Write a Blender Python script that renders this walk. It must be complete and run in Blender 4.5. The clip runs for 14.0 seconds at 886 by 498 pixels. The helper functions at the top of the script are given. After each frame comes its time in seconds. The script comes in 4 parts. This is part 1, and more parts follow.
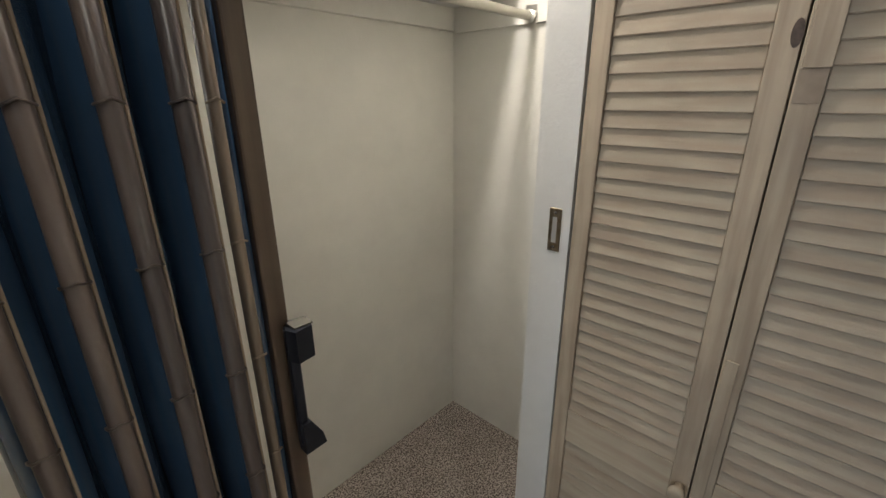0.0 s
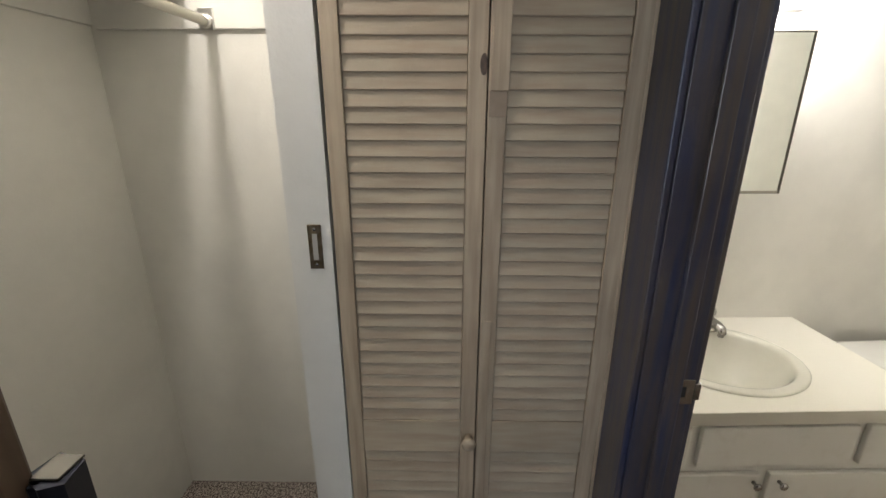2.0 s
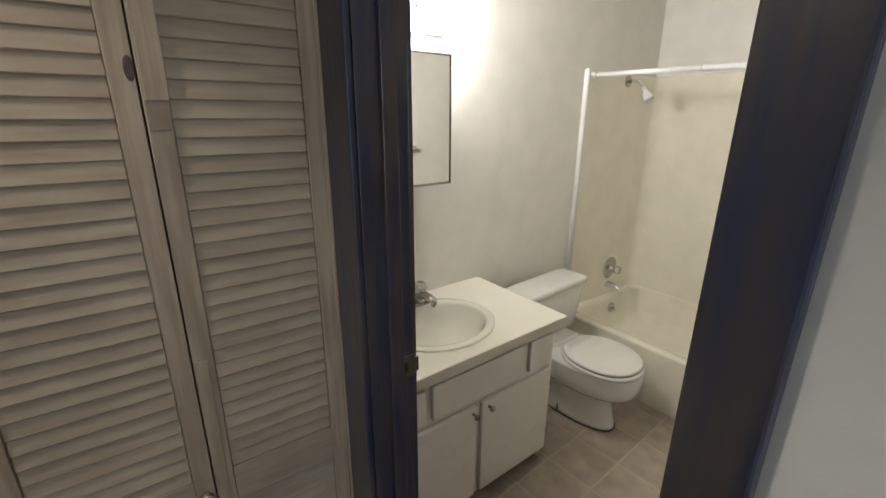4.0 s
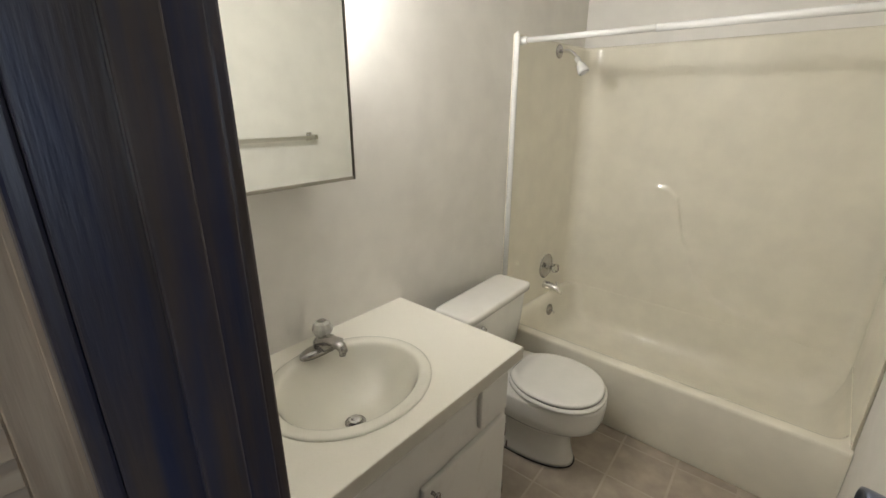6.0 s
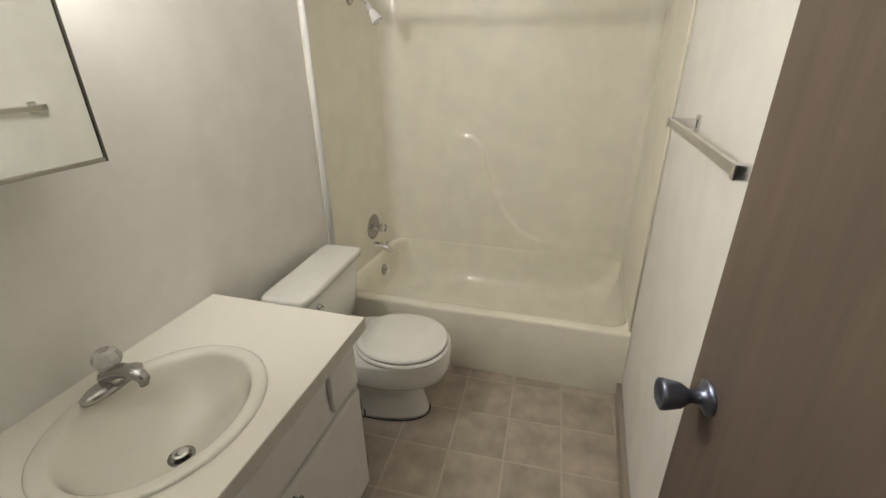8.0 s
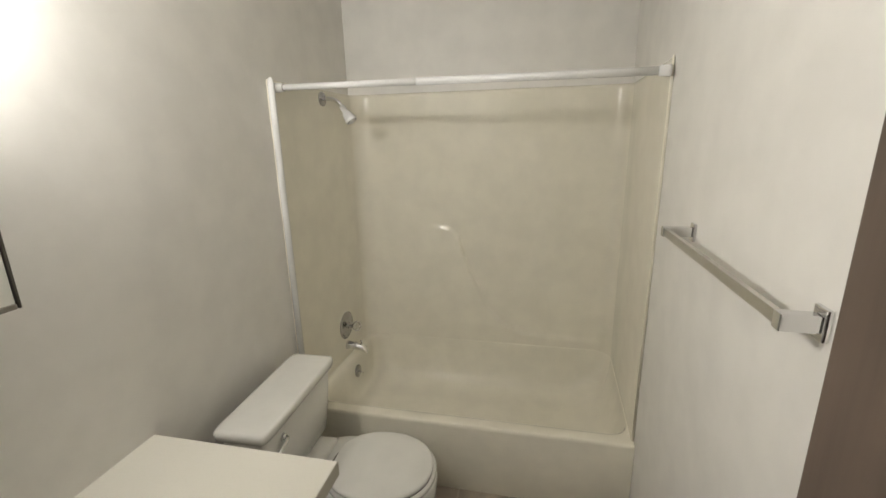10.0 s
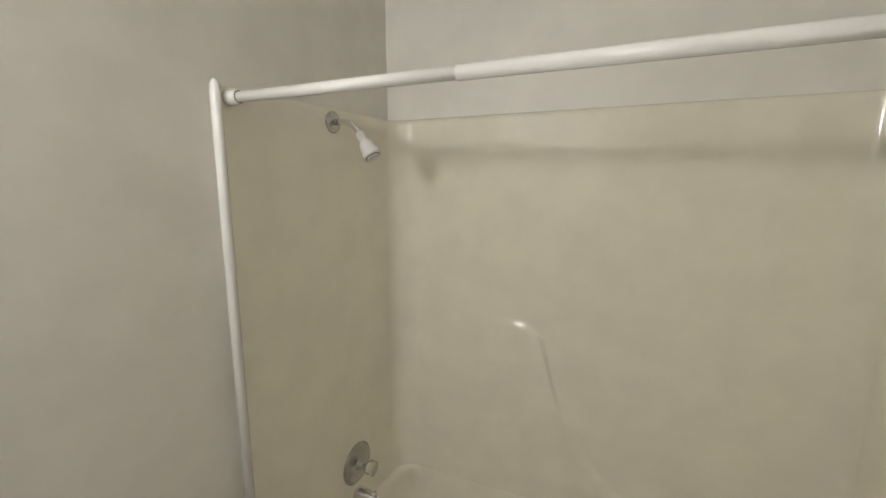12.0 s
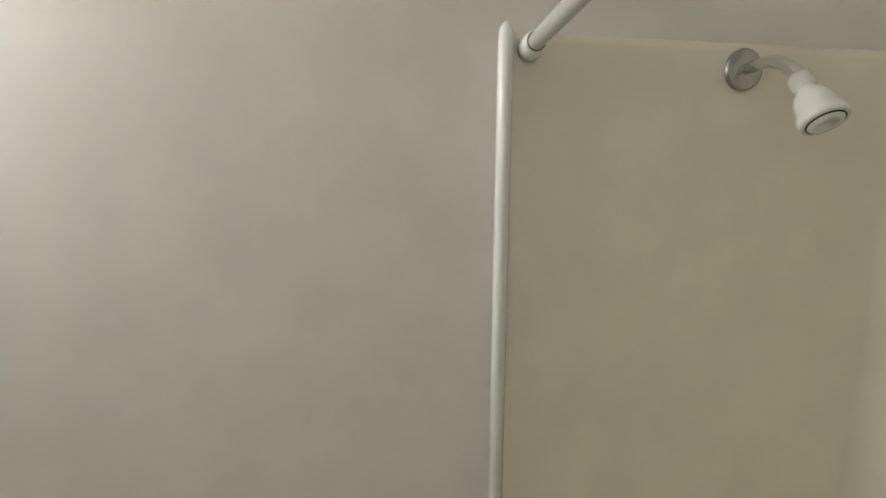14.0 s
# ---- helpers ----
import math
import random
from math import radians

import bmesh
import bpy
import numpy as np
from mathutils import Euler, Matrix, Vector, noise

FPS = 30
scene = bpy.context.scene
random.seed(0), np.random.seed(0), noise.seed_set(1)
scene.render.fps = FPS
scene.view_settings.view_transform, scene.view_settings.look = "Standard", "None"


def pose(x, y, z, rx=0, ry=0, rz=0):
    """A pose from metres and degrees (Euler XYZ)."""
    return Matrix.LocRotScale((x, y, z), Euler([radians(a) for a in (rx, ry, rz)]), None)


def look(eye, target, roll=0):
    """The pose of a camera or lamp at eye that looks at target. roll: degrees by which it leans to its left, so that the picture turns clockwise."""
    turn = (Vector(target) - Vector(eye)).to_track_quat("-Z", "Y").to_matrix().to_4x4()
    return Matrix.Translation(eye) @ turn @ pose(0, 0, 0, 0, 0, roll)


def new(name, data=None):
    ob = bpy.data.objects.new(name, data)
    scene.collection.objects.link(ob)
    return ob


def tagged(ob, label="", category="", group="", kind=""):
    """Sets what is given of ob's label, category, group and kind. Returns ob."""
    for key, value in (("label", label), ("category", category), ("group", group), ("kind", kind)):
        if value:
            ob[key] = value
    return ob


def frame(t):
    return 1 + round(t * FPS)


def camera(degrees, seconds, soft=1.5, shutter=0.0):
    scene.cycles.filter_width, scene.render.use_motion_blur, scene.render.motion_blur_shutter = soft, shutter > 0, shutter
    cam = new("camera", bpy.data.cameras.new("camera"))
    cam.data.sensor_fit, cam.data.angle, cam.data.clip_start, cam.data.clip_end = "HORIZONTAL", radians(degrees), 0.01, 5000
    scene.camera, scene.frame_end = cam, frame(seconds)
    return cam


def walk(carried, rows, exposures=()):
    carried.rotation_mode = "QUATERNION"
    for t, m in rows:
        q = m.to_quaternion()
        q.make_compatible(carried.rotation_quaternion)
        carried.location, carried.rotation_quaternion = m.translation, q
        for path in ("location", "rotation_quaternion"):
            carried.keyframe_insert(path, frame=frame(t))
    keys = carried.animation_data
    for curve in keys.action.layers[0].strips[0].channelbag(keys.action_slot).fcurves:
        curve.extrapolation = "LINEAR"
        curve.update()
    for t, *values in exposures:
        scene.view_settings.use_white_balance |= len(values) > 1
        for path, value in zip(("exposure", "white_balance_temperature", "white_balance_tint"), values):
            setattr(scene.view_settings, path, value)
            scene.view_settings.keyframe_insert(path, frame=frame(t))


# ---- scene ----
cam = camera(92.0, 14.0)
PATH = [
    (0, (1.642, -2.03, 1.564), (0.263, -3.316, 0.898), -0.4),
    (0.5, (1.619, -2.086, 1.569), (0.11, -3.224, 0.915), -0.5),
    (1, (1.593, -2.134, 1.571), (-0.095, -2.989, 0.923), -0.3),
    (1.5, (1.623, -2.15, 1.563), (-0.225, -2.597, 0.942), 0.1),
    (2, (1.678, -2.184, 1.562), (-0.226, -2.207, 0.952), 0.1),
    (2.5, (1.697, -2.187, 1.575), (-0.178, -1.853, 0.964), 0.1),
    (3, (1.71, -2.178, 1.587), (-0.073, -1.516, 0.971), 0.3),
    (3.5, (1.721, -2.167, 1.596), (0.058, -1.244, 0.978), 0.6),
    (3.7, (1.716, -2.159, 1.592), (0.1, -1.152, 0.977), 0.5),
    (5.8, (1.289, -1.834, 1.517), (-0.053, -0.486, 0.897), -0.1),
    (6, (1.274, -1.816, 1.512), (-0.012, -0.427, 0.867), 0.2),
    (6.5, (1.272, -1.792, 1.518), (0.157, -0.306, 0.779), -0.4),
    (7, (1.261, -1.771, 1.504), (0.376, -0.166, 0.703), -0.7),
    (7.5, (1.245, -1.751, 1.504), (0.565, -0.068, 0.664), -0.2),
    (7.7, (1.242, -1.748, 1.5), (0.628, -0.041, 0.657), -0.1),
    (9.8, (1.171, -1.598, 1.576), (0.644, 0.254, 1.035), -1.2),
    (10, (1.157, -1.587, 1.582), (0.671, 0.286, 1.074), -1.2),
    (10.5, (1.131, -1.442, 1.58), (0.722, 0.469, 1.155), -0.7),
    (11, (1.101, -1.211, 1.577), (0.714, 0.715, 1.202), -0.5),
    (11.5, (1.068, -0.934, 1.588), (0.452, 0.936, 1.236), -0.3),
    (12, (0.98, -0.682, 1.601), (0.095, 1.081, 1.27), -0.1),
    (12.5, (0.939, -0.486, 1.6), (-0.266, 1.078, 1.281), 0.3),
    (13, (0.903, -0.32, 1.595), (-0.673, 0.873, 1.29), 0.1),
    (13.5, (0.781, -0.201, 1.602), (-1.048, 0.547, 1.297), -0.3),
    (14, (0.724, -0.169, 1.562), (-1.247, 0.06, 1.313), 0.4),
]
EXPOSURES = [(0, 0.42), (1.2, 0.34), (2.6, 0.12), (3.5, -0.08), (6, -0.20), (7.5, -0.19), (9.5, -0.44), (11, -0.46), (13, -0.58), (14, -0.60)]
walk(cam, [(t, look(eye, target, roll)) for t, eye, target, roll in PATH], EXPOSURES)

# plan, metres: bathroom north of its door wall, hall south of it, closet south of the hall
XL, XR = -0.029, 1.525           # bathroom side walls (the west one runs a little askew)
YS_IN, YS_OUT = -1.690, -1.795   # door wall, bathroom face and hall face
YN = 0.795                       # wall behind the tub, at its west end
LEANY = 0.036                    # the tub alcove runs this much out of square, metres a metre
XD0, XD1 = 0.938, 1.552          # bathroom doorway
XH, XE = 0.815, 2.75             # hall west wall and east wall
YB0, YB1 = -2.430, -1.8165        # bifold opening
YC = -2.520                      # closet front plane
CX, CY = 0.200, -3.308           # closet west and south walls
XC1 = 1.72                       # east jamb of the closet opening
H = 2.44
DOOR_H = 2.03
SKEW = 2.2                       # degrees by which the west wall is out of square
WO = (0.055, -0.757)              # a point on the west wall, origin of what stands against it

# ---- world and lights ----
world = bpy.data.worlds.new("sky")
scene.world = world
world.use_nodes = True
wn = world.node_tree.nodes
sky = wn.new("ShaderNodeTexSky")
sky.sky_type, sky.sun_disc, sky.sun_elevation, sky.sun_rotation = "NISHITA", False, radians(40), radians(120)
wn["Background"].inputs[1].default_value = 0.1
world.node_tree.links.new(sky.outputs[0], wn["Background"].inputs[0])


def lamp(name, kind, place, power, colour, size=0.1, size_y=None, aim=None):
    d = bpy.data.lights.new(name, kind)
    d.energy, d.color = power, colour
    if kind == "AREA":
        d.size = size
        if size_y:
            d.shape, d.size_y = "RECTANGLE", size_y
    elif kind == "POINT":
        d.shadow_soft_size = size
    ob = new(name, d)
    ob.matrix_world = look(place, aim) if aim else pose(*place)
    return ob


sun = lamp("sun", "SUN", (6, -6, 6), 3.0, (1, 0.95, 0.88), aim=(2, -3, 0))
sun.data.angle = radians(0.5)
lamp("vanity_lamp", "POINT", (0.150, -1.12, 1.962), 20.5, (1, 0.962, 0.935), 0.052)
lamp("vanity_lamp", "POINT", (0.155, -1.28, 1.962), 20.5, (1, 0.965, 0.93), 0.052)
lamp("closet_bulb_lamp", "POINT", (1.05, -2.90, 2.37), 24.0, (1, 0.945, 0.89), 0.05)
# weak warm fill added under the hall ceiling, no such source in view
lamp("hall_fill_lamp", "AREA", (1.75, -2.2, H - 0.095), 0.32, (1, 0.92, 0.82), 0.28, 0.28, aim=(1.75, -2.2, 0))
lamp("window_daylight", "AREA", (4.35, -2.1, 1.5), 28.0, (0.70, 0.82, 1.0), 1.5, 1.2, aim=(1.0, -2.2, 1.2))


# ---- materials ----
def material(name, colour, rough=0.5, metal=0.0, colour2=None, scale=8.0, detail=4, bump=0.0, bump_scale=60.0, stretch=(1, 1, 1), contrast=(0.35, 0.65),
             rough_var=0.08, coat=0.0, wear=0.06, wear_scale=2.0, random_tint=0.0, spec=0.5):
    m = bpy.data.materials.new(name)
    m.use_nodes = True
    nt = m.node_tree
    n, l = nt.nodes, nt.links
    b = n["Principled BSDF"]
    tc = n.new("ShaderNodeTexCoord")
    mp = n.new("ShaderNodeMapping")
    mp.inputs["Scale"].default_value = stretch
    l.new(tc.outputs["Object"], mp.inputs[0])
    nz = n.new("ShaderNodeTexNoise")
    nz.inputs["Scale"].default_value, nz.inputs["Detail"].default_value = scale, detail
    l.new(mp.outputs[0], nz.inputs["Vector"])
    ramp = n.new("ShaderNodeMapRange")
    ramp.inputs[1].default_value, ramp.inputs[2].default_value = contrast
    l.new(nz.outputs["Fac"], ramp.inputs[0])
    mix = n.new("ShaderNodeMix")
    mix.data_type = "RGBA"
    c2 = colour2 or tuple(c * 0.94 for c in colour)
    mix.inputs[6].default_value, mix.inputs[7].default_value = (*colour, 1), (*c2, 1)
    l.new(ramp.outputs[0], mix.inputs[0])
    # broad wear
    nw = n.new("ShaderNodeTexNoise")
    nw.inputs["Scale"].default_value, nw.inputs["Detail"].default_value = wear_scale, 3
    l.new(tc.outputs["Object"], nw.inputs["Vector"])
    hsv = n.new("ShaderNodeHueSaturation")
    wr = n.new("ShaderNodeMapRange")
    wr.inputs[1].default_value, wr.inputs[2].default_value = 0.3, 0.7
    wr.inputs[3].default_value, wr.inputs[4].default_value = 1 - wear, 1 + wear
    l.new(nw.outputs["Fac"], wr.inputs[0])
    l.new(mix.outputs[2], hsv.inputs["Color"])
    if random_tint:
        oi = n.new("ShaderNodeObjectInfo")
        rr = n.new("ShaderNodeMapRange")
        rr.inputs[3].default_value, rr.inputs[4].default_value = 1 - random_tint, 1 + random_tint
        l.new(oi.outputs["Random"], rr.inputs[0])
        mul = n.new("ShaderNodeMath")
        mul.operation = "MULTIPLY"
        l.new(wr.outputs[0], mul.inputs[0])
        l.new(rr.outputs[0], mul.inputs[1])
        l.new(mul.outputs[0], hsv.inputs["Value"])
        add = n.new("ShaderNodeVectorMath")
        add.operation = "ADD"
        comb = n.new("ShaderNodeCombineXYZ")
        big = n.new("ShaderNodeMath")
        big.operation = "MULTIPLY"
        big.inputs[1].default_value = 37.0
        l.new(oi.outputs["Random"], big.inputs[0])
        l.new(big.outputs[0], comb.inputs[0])
        l.new(big.outputs[0], comb.inputs[1])
        l.new(mp.outputs[0], add.inputs[0])
        l.new(comb.outputs[0], add.inputs[1])
        l.new(add.outputs[0], nz.inputs["Vector"])
    else:
        l.new(wr.outputs[0], hsv.inputs["Value"])
    l.new(hsv.outputs[0], b.inputs["Base Color"])
    b.inputs["Metallic"].default_value = metal
    b.inputs["Specular IOR Level"].default_value = spec
    b.inputs["Coat Weight"].default_value = coat
    b.inputs["Coat Roughness"].default_value = 0.12
    rv = n.new("ShaderNodeMapRange")
    rv.inputs[3].default_value, rv.inputs[4].default_value = max(0.02, rough - rough_var), min(1, rough + rough_var)
    l.new(nw.outputs["Fac"], rv.inputs[0])
    l.new(rv.outputs[0], b.inputs["Roughness"])
    if bump:
        nb = n.new("ShaderNodeTexNoise")
        nb.inputs["Scale"].default_value, nb.inputs["Detail"].default_value = bump_scale, 3
        l.new(mp.outputs[0], nb.inputs["Vector"])
        bp = n.new("ShaderNodeBump")
        bp.inputs["Strength"].default_value, bp.inputs["Distance"].default_value = bump, 0.002
        l.new(nb.outputs["Fac"], bp.inputs["Height"])
        l.new(bp.outputs[0], b.inputs["Normal"])
    return m


WALL = material("painted_wall", (0.79, 0.771, 0.720), 0.50, bump=0.10, bump_scale=110, wear=0.008, wear_scale=1.5, rough_var=0.01)
# navy paints bluish daylight sheen and fold shade into the dark slats
VALLEY = material("woven_slat_navy_sheen", (0.034, 0.074, 0.140), 0.25, scale=5, stretch=(14, 14, 0.6), colour2=(0.048, 0.078, 0.128), wear=0.2, coat=0.3)
WALL_HALL = material("hall_paint", (0.70, 0.69, 0.655), 0.6, bump=0.35, bump_scale=110, wear=0.025)
CLOSET_PAINT = material("closet_paint", (0.74, 0.72, 0.66), 0.7, bump=0.3, bump_scale=90, wear=0.03)
CEIL = material("ceiling_paint", (0.84, 0.83, 0.79), 0.85, bump=0.8, bump_scale=70)
GEL = material("fibreglass", (0.84, 0.803, 0.683), 0.10, wear=0.004, wear_scale=3, rough_var=0.0, spec=0.45)
CHINA = material("white_china", (0.80, 0.79, 0.74), 0.12, wear=0.01, rough_var=0.03, coat=0.4)
SEAT = material("seat_plastic", (0.78, 0.77, 0.72), 0.25, wear=0.015)
SINKM = material("cream_china", (0.78, 0.76, 0.66), 0.14, wear=0.01, rough_var=0.03, coat=0.4)
LAMINATE = material("counter_laminate", (0.78, 0.755, 0.665), 0.38, scale=160, wear=0.02, colour2=(0.755, 0.73, 0.64), contrast=(0.5, 0.8))
CABPAINT = material("cabinet_paint", (0.72, 0.70, 0.65), 0.42, scale=22, wear=0.03, bump=0.25, bump_scale=35, colour2=(0.66, 0.63, 0.57), contrast=(0.55, 0.8))
EDGE_STRIP = material("edge_strip", (0.60, 0.57, 0.49), 0.45, wear=0.05)
CHROME = material("chrome", (0.78, 0.78, 0.78), 0.12, 1.0, wear=0.03, rough_var=0.05)
DULL_CHROME = material("dull_chrome", (0.46, 0.45, 0.44), 0.24, 1.0, scale=40, colour2=(0.42, 0.41, 0.40), wear=0.06)
ALU = material("brushed_aluminium", (0.66, 0.64, 0.60), 0.32, 1.0, wear=0.05)
FAUCETM = material("worn_chrome", (0.46, 0.445, 0.43), 0.24, 1.0, scale=30, wear=0.08)
KNOBM = material("tarnished_chrome", (0.19, 0.21, 0.28), 0.30, 1.0, wear=0.1)
BLACK = material("dark_gap", (0.02, 0.02, 0.02), 0.8)
# dark stain; the bluish second tone paints window daylight reflected in it
DARKWOOD = material("dark_wood_blue_sheen", (0.066, 0.055, 0.052), 0.36, scale=6, stretch=(9, 9, 0.7), colour2=(0.022, 0.030, 0.070), wear=0.25, wear_scale=3, coat=0.25, bump=0.15, bump_scale=30)
DOORWOOD = material("door_veneer", (0.115, 0.083, 0.062), 0.45, scale=5, stretch=(8, 8, 0.5), colour2=(0.090, 0.066, 0.050), wear=0.12, coat=0.05, bump=0.1, bump_scale=25)
RAWWOOD = material("bare_pine", (0.42, 0.352, 0.258), 0.62, scale=7, stretch=(7, 0.8, 7), colour2=(0.36, 0.28, 0.20), wear=0.10, wear_scale=5, random_tint=0.08, bump=0.2, bump_scale=30)
STILEWOOD = material("bare_pine_upright", (0.42, 0.34, 0.245), 0.62, scale=7, stretch=(9, 9, 0.6), colour2=(0.31, 0.24, 0.17), wear=0.14, wear_scale=5, random_tint=0.06, bump=0.2, bump_scale=30)
BAMBOO = material("woven_slat", (0.175, 0.132, 0.108), 0.30, scale=4, stretch=(10, 10, 0.4), colour2=(0.075, 0.060, 0.058), wear=0.15, random_tint=0.12, coat=0.2)
CORD = material("cord", (0.34, 0.27, 0.20), 0.8, wear=0.05)
POSTWOOD = material("post_wood", (0.115, 0.075, 0.048), 0.42, scale=5, stretch=(12, 12, 0.6), colour2=(0.07, 0.045, 0.03), wear=0.15, coat=0.15)
BRASS = material("tarnished_brass", (0.22, 0.18, 0.13), 0.45, 1.0, scale=60, colour2=(0.16, 0.12, 0.07))
WHITEPAINT = material("white_trim", (0.76, 0.755, 0.73), 0.45, wear=0.03)
RODWHITE = material("white_enamel", (0.80, 0.80, 0.78), 0.25, wear=0.01)
BASEGREY = material("vinyl_base", (0.30, 0.26, 0.21), 0.5, wear=0.08)
TILE = material("vinyl_tile", (0.45, 0.385, 0.31), 0.42, scale=11, detail=8, colour2=(0.30, 0.255, 0.205), contrast=(0.25, 0.75), wear=0.10, wear_scale=9, random_tint=0.05, rough_var=0.1)
GROUT = material("tile_joint", (0.47, 0.41, 0.335), 0.6, scale=20, wear=0.06)
SEAM = material("seat_gap_shade", (0.16, 0.15, 0.13), 0.7)
FRAMEGREY = material("dull_frame", (0.34, 0.32, 0.28), 0.35, 0.9)
# tone for painted light: dark reflection on mirror edge, lit latch top
FRAMEDARK = material("metal_light_tone", (0.13, 0.12, 0.10), 0.4, 0.8)
RODPAINT = material("rod_paint", (0.50, 0.47, 0.40), 0.4, wear=0.05)
RECESS = material("recess_metal", (0.40, 0.38, 0.35), 0.5)
KNOT = material("knot_wood", (0.10, 0.065, 0.045), 0.6, scale=90, colour2=(0.05, 0.03, 0.02))
PATCH = material("wood_filler", (0.30, 0.235, 0.175), 0.7, scale=30, colour2=(0.24, 0.185, 0.135))
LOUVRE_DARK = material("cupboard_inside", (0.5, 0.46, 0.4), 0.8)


def carpet_material():
    m = material("carpet", (0.42, 0.365, 0.325), 0.95, scale=150, colour2=(0.085, 0.068, 0.057), contrast=(0.43, 0.57), wear=0.12, wear_scale=12, bump=1.0, bump_scale=220, spec=0.1)
    return m


CARPET = carpet_material()


def mirror_material():
    m = bpy.data.materials.new("mirror_glass")
    m.use_nodes = True
    b = m.node_tree.nodes["Principled BSDF"]
    b.inputs["Base Color"].default_value, b.inputs["Metallic"].default_value, b.inputs["Roughness"].default_value = (0.86, 0.88, 0.84, 1), 1, 0.015
    return m


def clear_material():
    m = bpy.data.materials.new("clear_acrylic")
    m.use_nodes = True
    b = m.node_tree.nodes["Principled BSDF"]
    b.inputs["Base Color"].default_value, b.inputs["Transmission Weight"].default_value = (0.93, 0.93, 0.88, 1), 0.9
    b.inputs["Roughness"].default_value, b.inputs["IOR"].default_value = 0.08, 1.47
    return m


def glow_material(name, colour, strength):
    m = bpy.data.materials.new(name)
    m.use_nodes = True
    b = m.node_tree.nodes["Principled BSDF"]
    b.inputs["Base Color"].default_value = (0.8, 0.8, 0.76, 1)
    b.inputs["Emission Color"].default_value, b.inputs["Emission Strength"].default_value = (*colour, 1), strength
    return m


MIRROR, CLEAR = mirror_material(), clear_material()
FROST = material("cloudy_acrylic", (0.80, 0.79, 0.74), 0.15, coat=0.3)
FROST.node_tree.nodes["Principled BSDF"].inputs["Transmission Weight"].default_value = 0.45
# faint glow for the added hall fixture
GLOW = glow_material("hall_fill_glow", (1, 0.945, 0.84), 1.6)
GLOW_VANITY = glow_material("lit_vanity_diffuser", (1, 0.965, 0.90), 5.0)


# ---- builders ----
def bm_mesh(name, bm, mat, smooth=False):
    me = bpy.data.meshes.new(name)
    bm.normal_update()
    bm.to_mesh(me)
    bm.free()
    for m in (mat if isinstance(mat, (list, tuple)) else [mat]):
        me.materials.append(m)
    if smooth:
        for p in me.polygons:
            p.use_smooth = True
    return me


def part(name, bm, mat, parent=None, label="", smooth=False, at=None):
    ob = new(name, bm_mesh(name, bm, mat, smooth))
    if parent:
        ob.parent = parent
    if at is not None:
        ob.matrix_basis = at
    return tagged(ob, label)


def thing(name, label, category, place=(0, 0, 0), rz=0, group=""):
    ob = new(name)
    ob.empty_display_size = 0.1
    ob.matrix_basis = pose(*place, 0, 0, rz)
    return tagged(ob, label, category, group)


def box(x0, x1, y0, y1, z0, z1, bev=0.0, seg=2, bm=None):
    b = bmesh.new()
    bmesh.ops.create_cube(b, size=1)
    for v in b.verts:
        v.co = Vector(((x0 + x1) / 2 + v.co.x * (x1 - x0), (y0 + y1) / 2 + v.co.y * (y1 - y0), (z0 + z1) / 2 + v.co.z * (z1 - z0)))
    if bev:
        bmesh.ops.bevel(b, geom=b.edges[:], offset=bev, segments=seg, affect="EDGES", profile=0.5)
    if bm is None:
        return b
    join(bm, b)
    return bm


def join(a, b, m=None):
    """Adds b to a and frees b."""
    if m is not None:
        b.transform(m)
    me = bpy.data.meshes.new("tmp")
    b.to_mesh(me)
    b.free()
    a.from_mesh(me)
    bpy.data.meshes.remove(me)
    return a


def lathe(profile, seg=24, m=None, sx=1.0, sy=1.0, close=True):
    """profile: (radius, height) pairs from bottom to top, turned about z."""
    b = bmesh.new()
    rings = []
    for r, z in profile:
        rings.append([b.verts.new((sx * r * math.cos(2 * math.pi * i / seg), sy * r * math.sin(2 * math.pi * i / seg), z)) for i in range(seg)])
    for lo, hi in zip(rings, rings[1:]):
        for i in range(seg):
            b.faces.new((lo[i], lo[(i + 1) % seg], hi[(i + 1) % seg], hi[i]))
    if close:
        b.faces.new(list(reversed(rings[0])))
        b.faces.new(rings[-1])
    if m is not None:
        b.transform(m)
    return b


def tube(points, radius, seg=12, cap=True):
    """A tube along points; radius is a number or one a point."""
    b = bmesh.new()
    pts = [Vector(p) for p in points]
    rad = radius if isinstance(radius, (list, tuple)) else [radius] * len(pts)
    up = Vector((0, 0, 1))
    d0 = (pts[1] - pts[0]).normalized()
    if abs(d0.dot(up)) > 0.95:
        up = Vector((1, 0, 0))
    side = d0.cross(up).normalized()
    rings = []
    for i, p in enumerate(pts):
        d = (pts[min(i + 1, len(pts) - 1)] - pts[max(i - 1, 0)]).normalized()
        side = (side - d * side.dot(d)).normalized()
        u = side.cross(d)
        rings.append([b.verts.new(p + (side * math.cos(2 * math.pi * k / seg) + u * math.sin(2 * math.pi * k / seg)) * rad[i]) for k in range(seg)])
    for lo, hi in zip(rings, rings[1:]):
        for i in range(seg):
            b.faces.new((lo[i], lo[(i + 1) % seg], hi[(i + 1) % seg], hi[i]))
    if cap:
        b.faces.new(list(reversed(rings[0])))
        b.faces.new(rings[-1])
    bmesh.ops.recalc_face_normals(b, faces=b.faces[:])
    return b


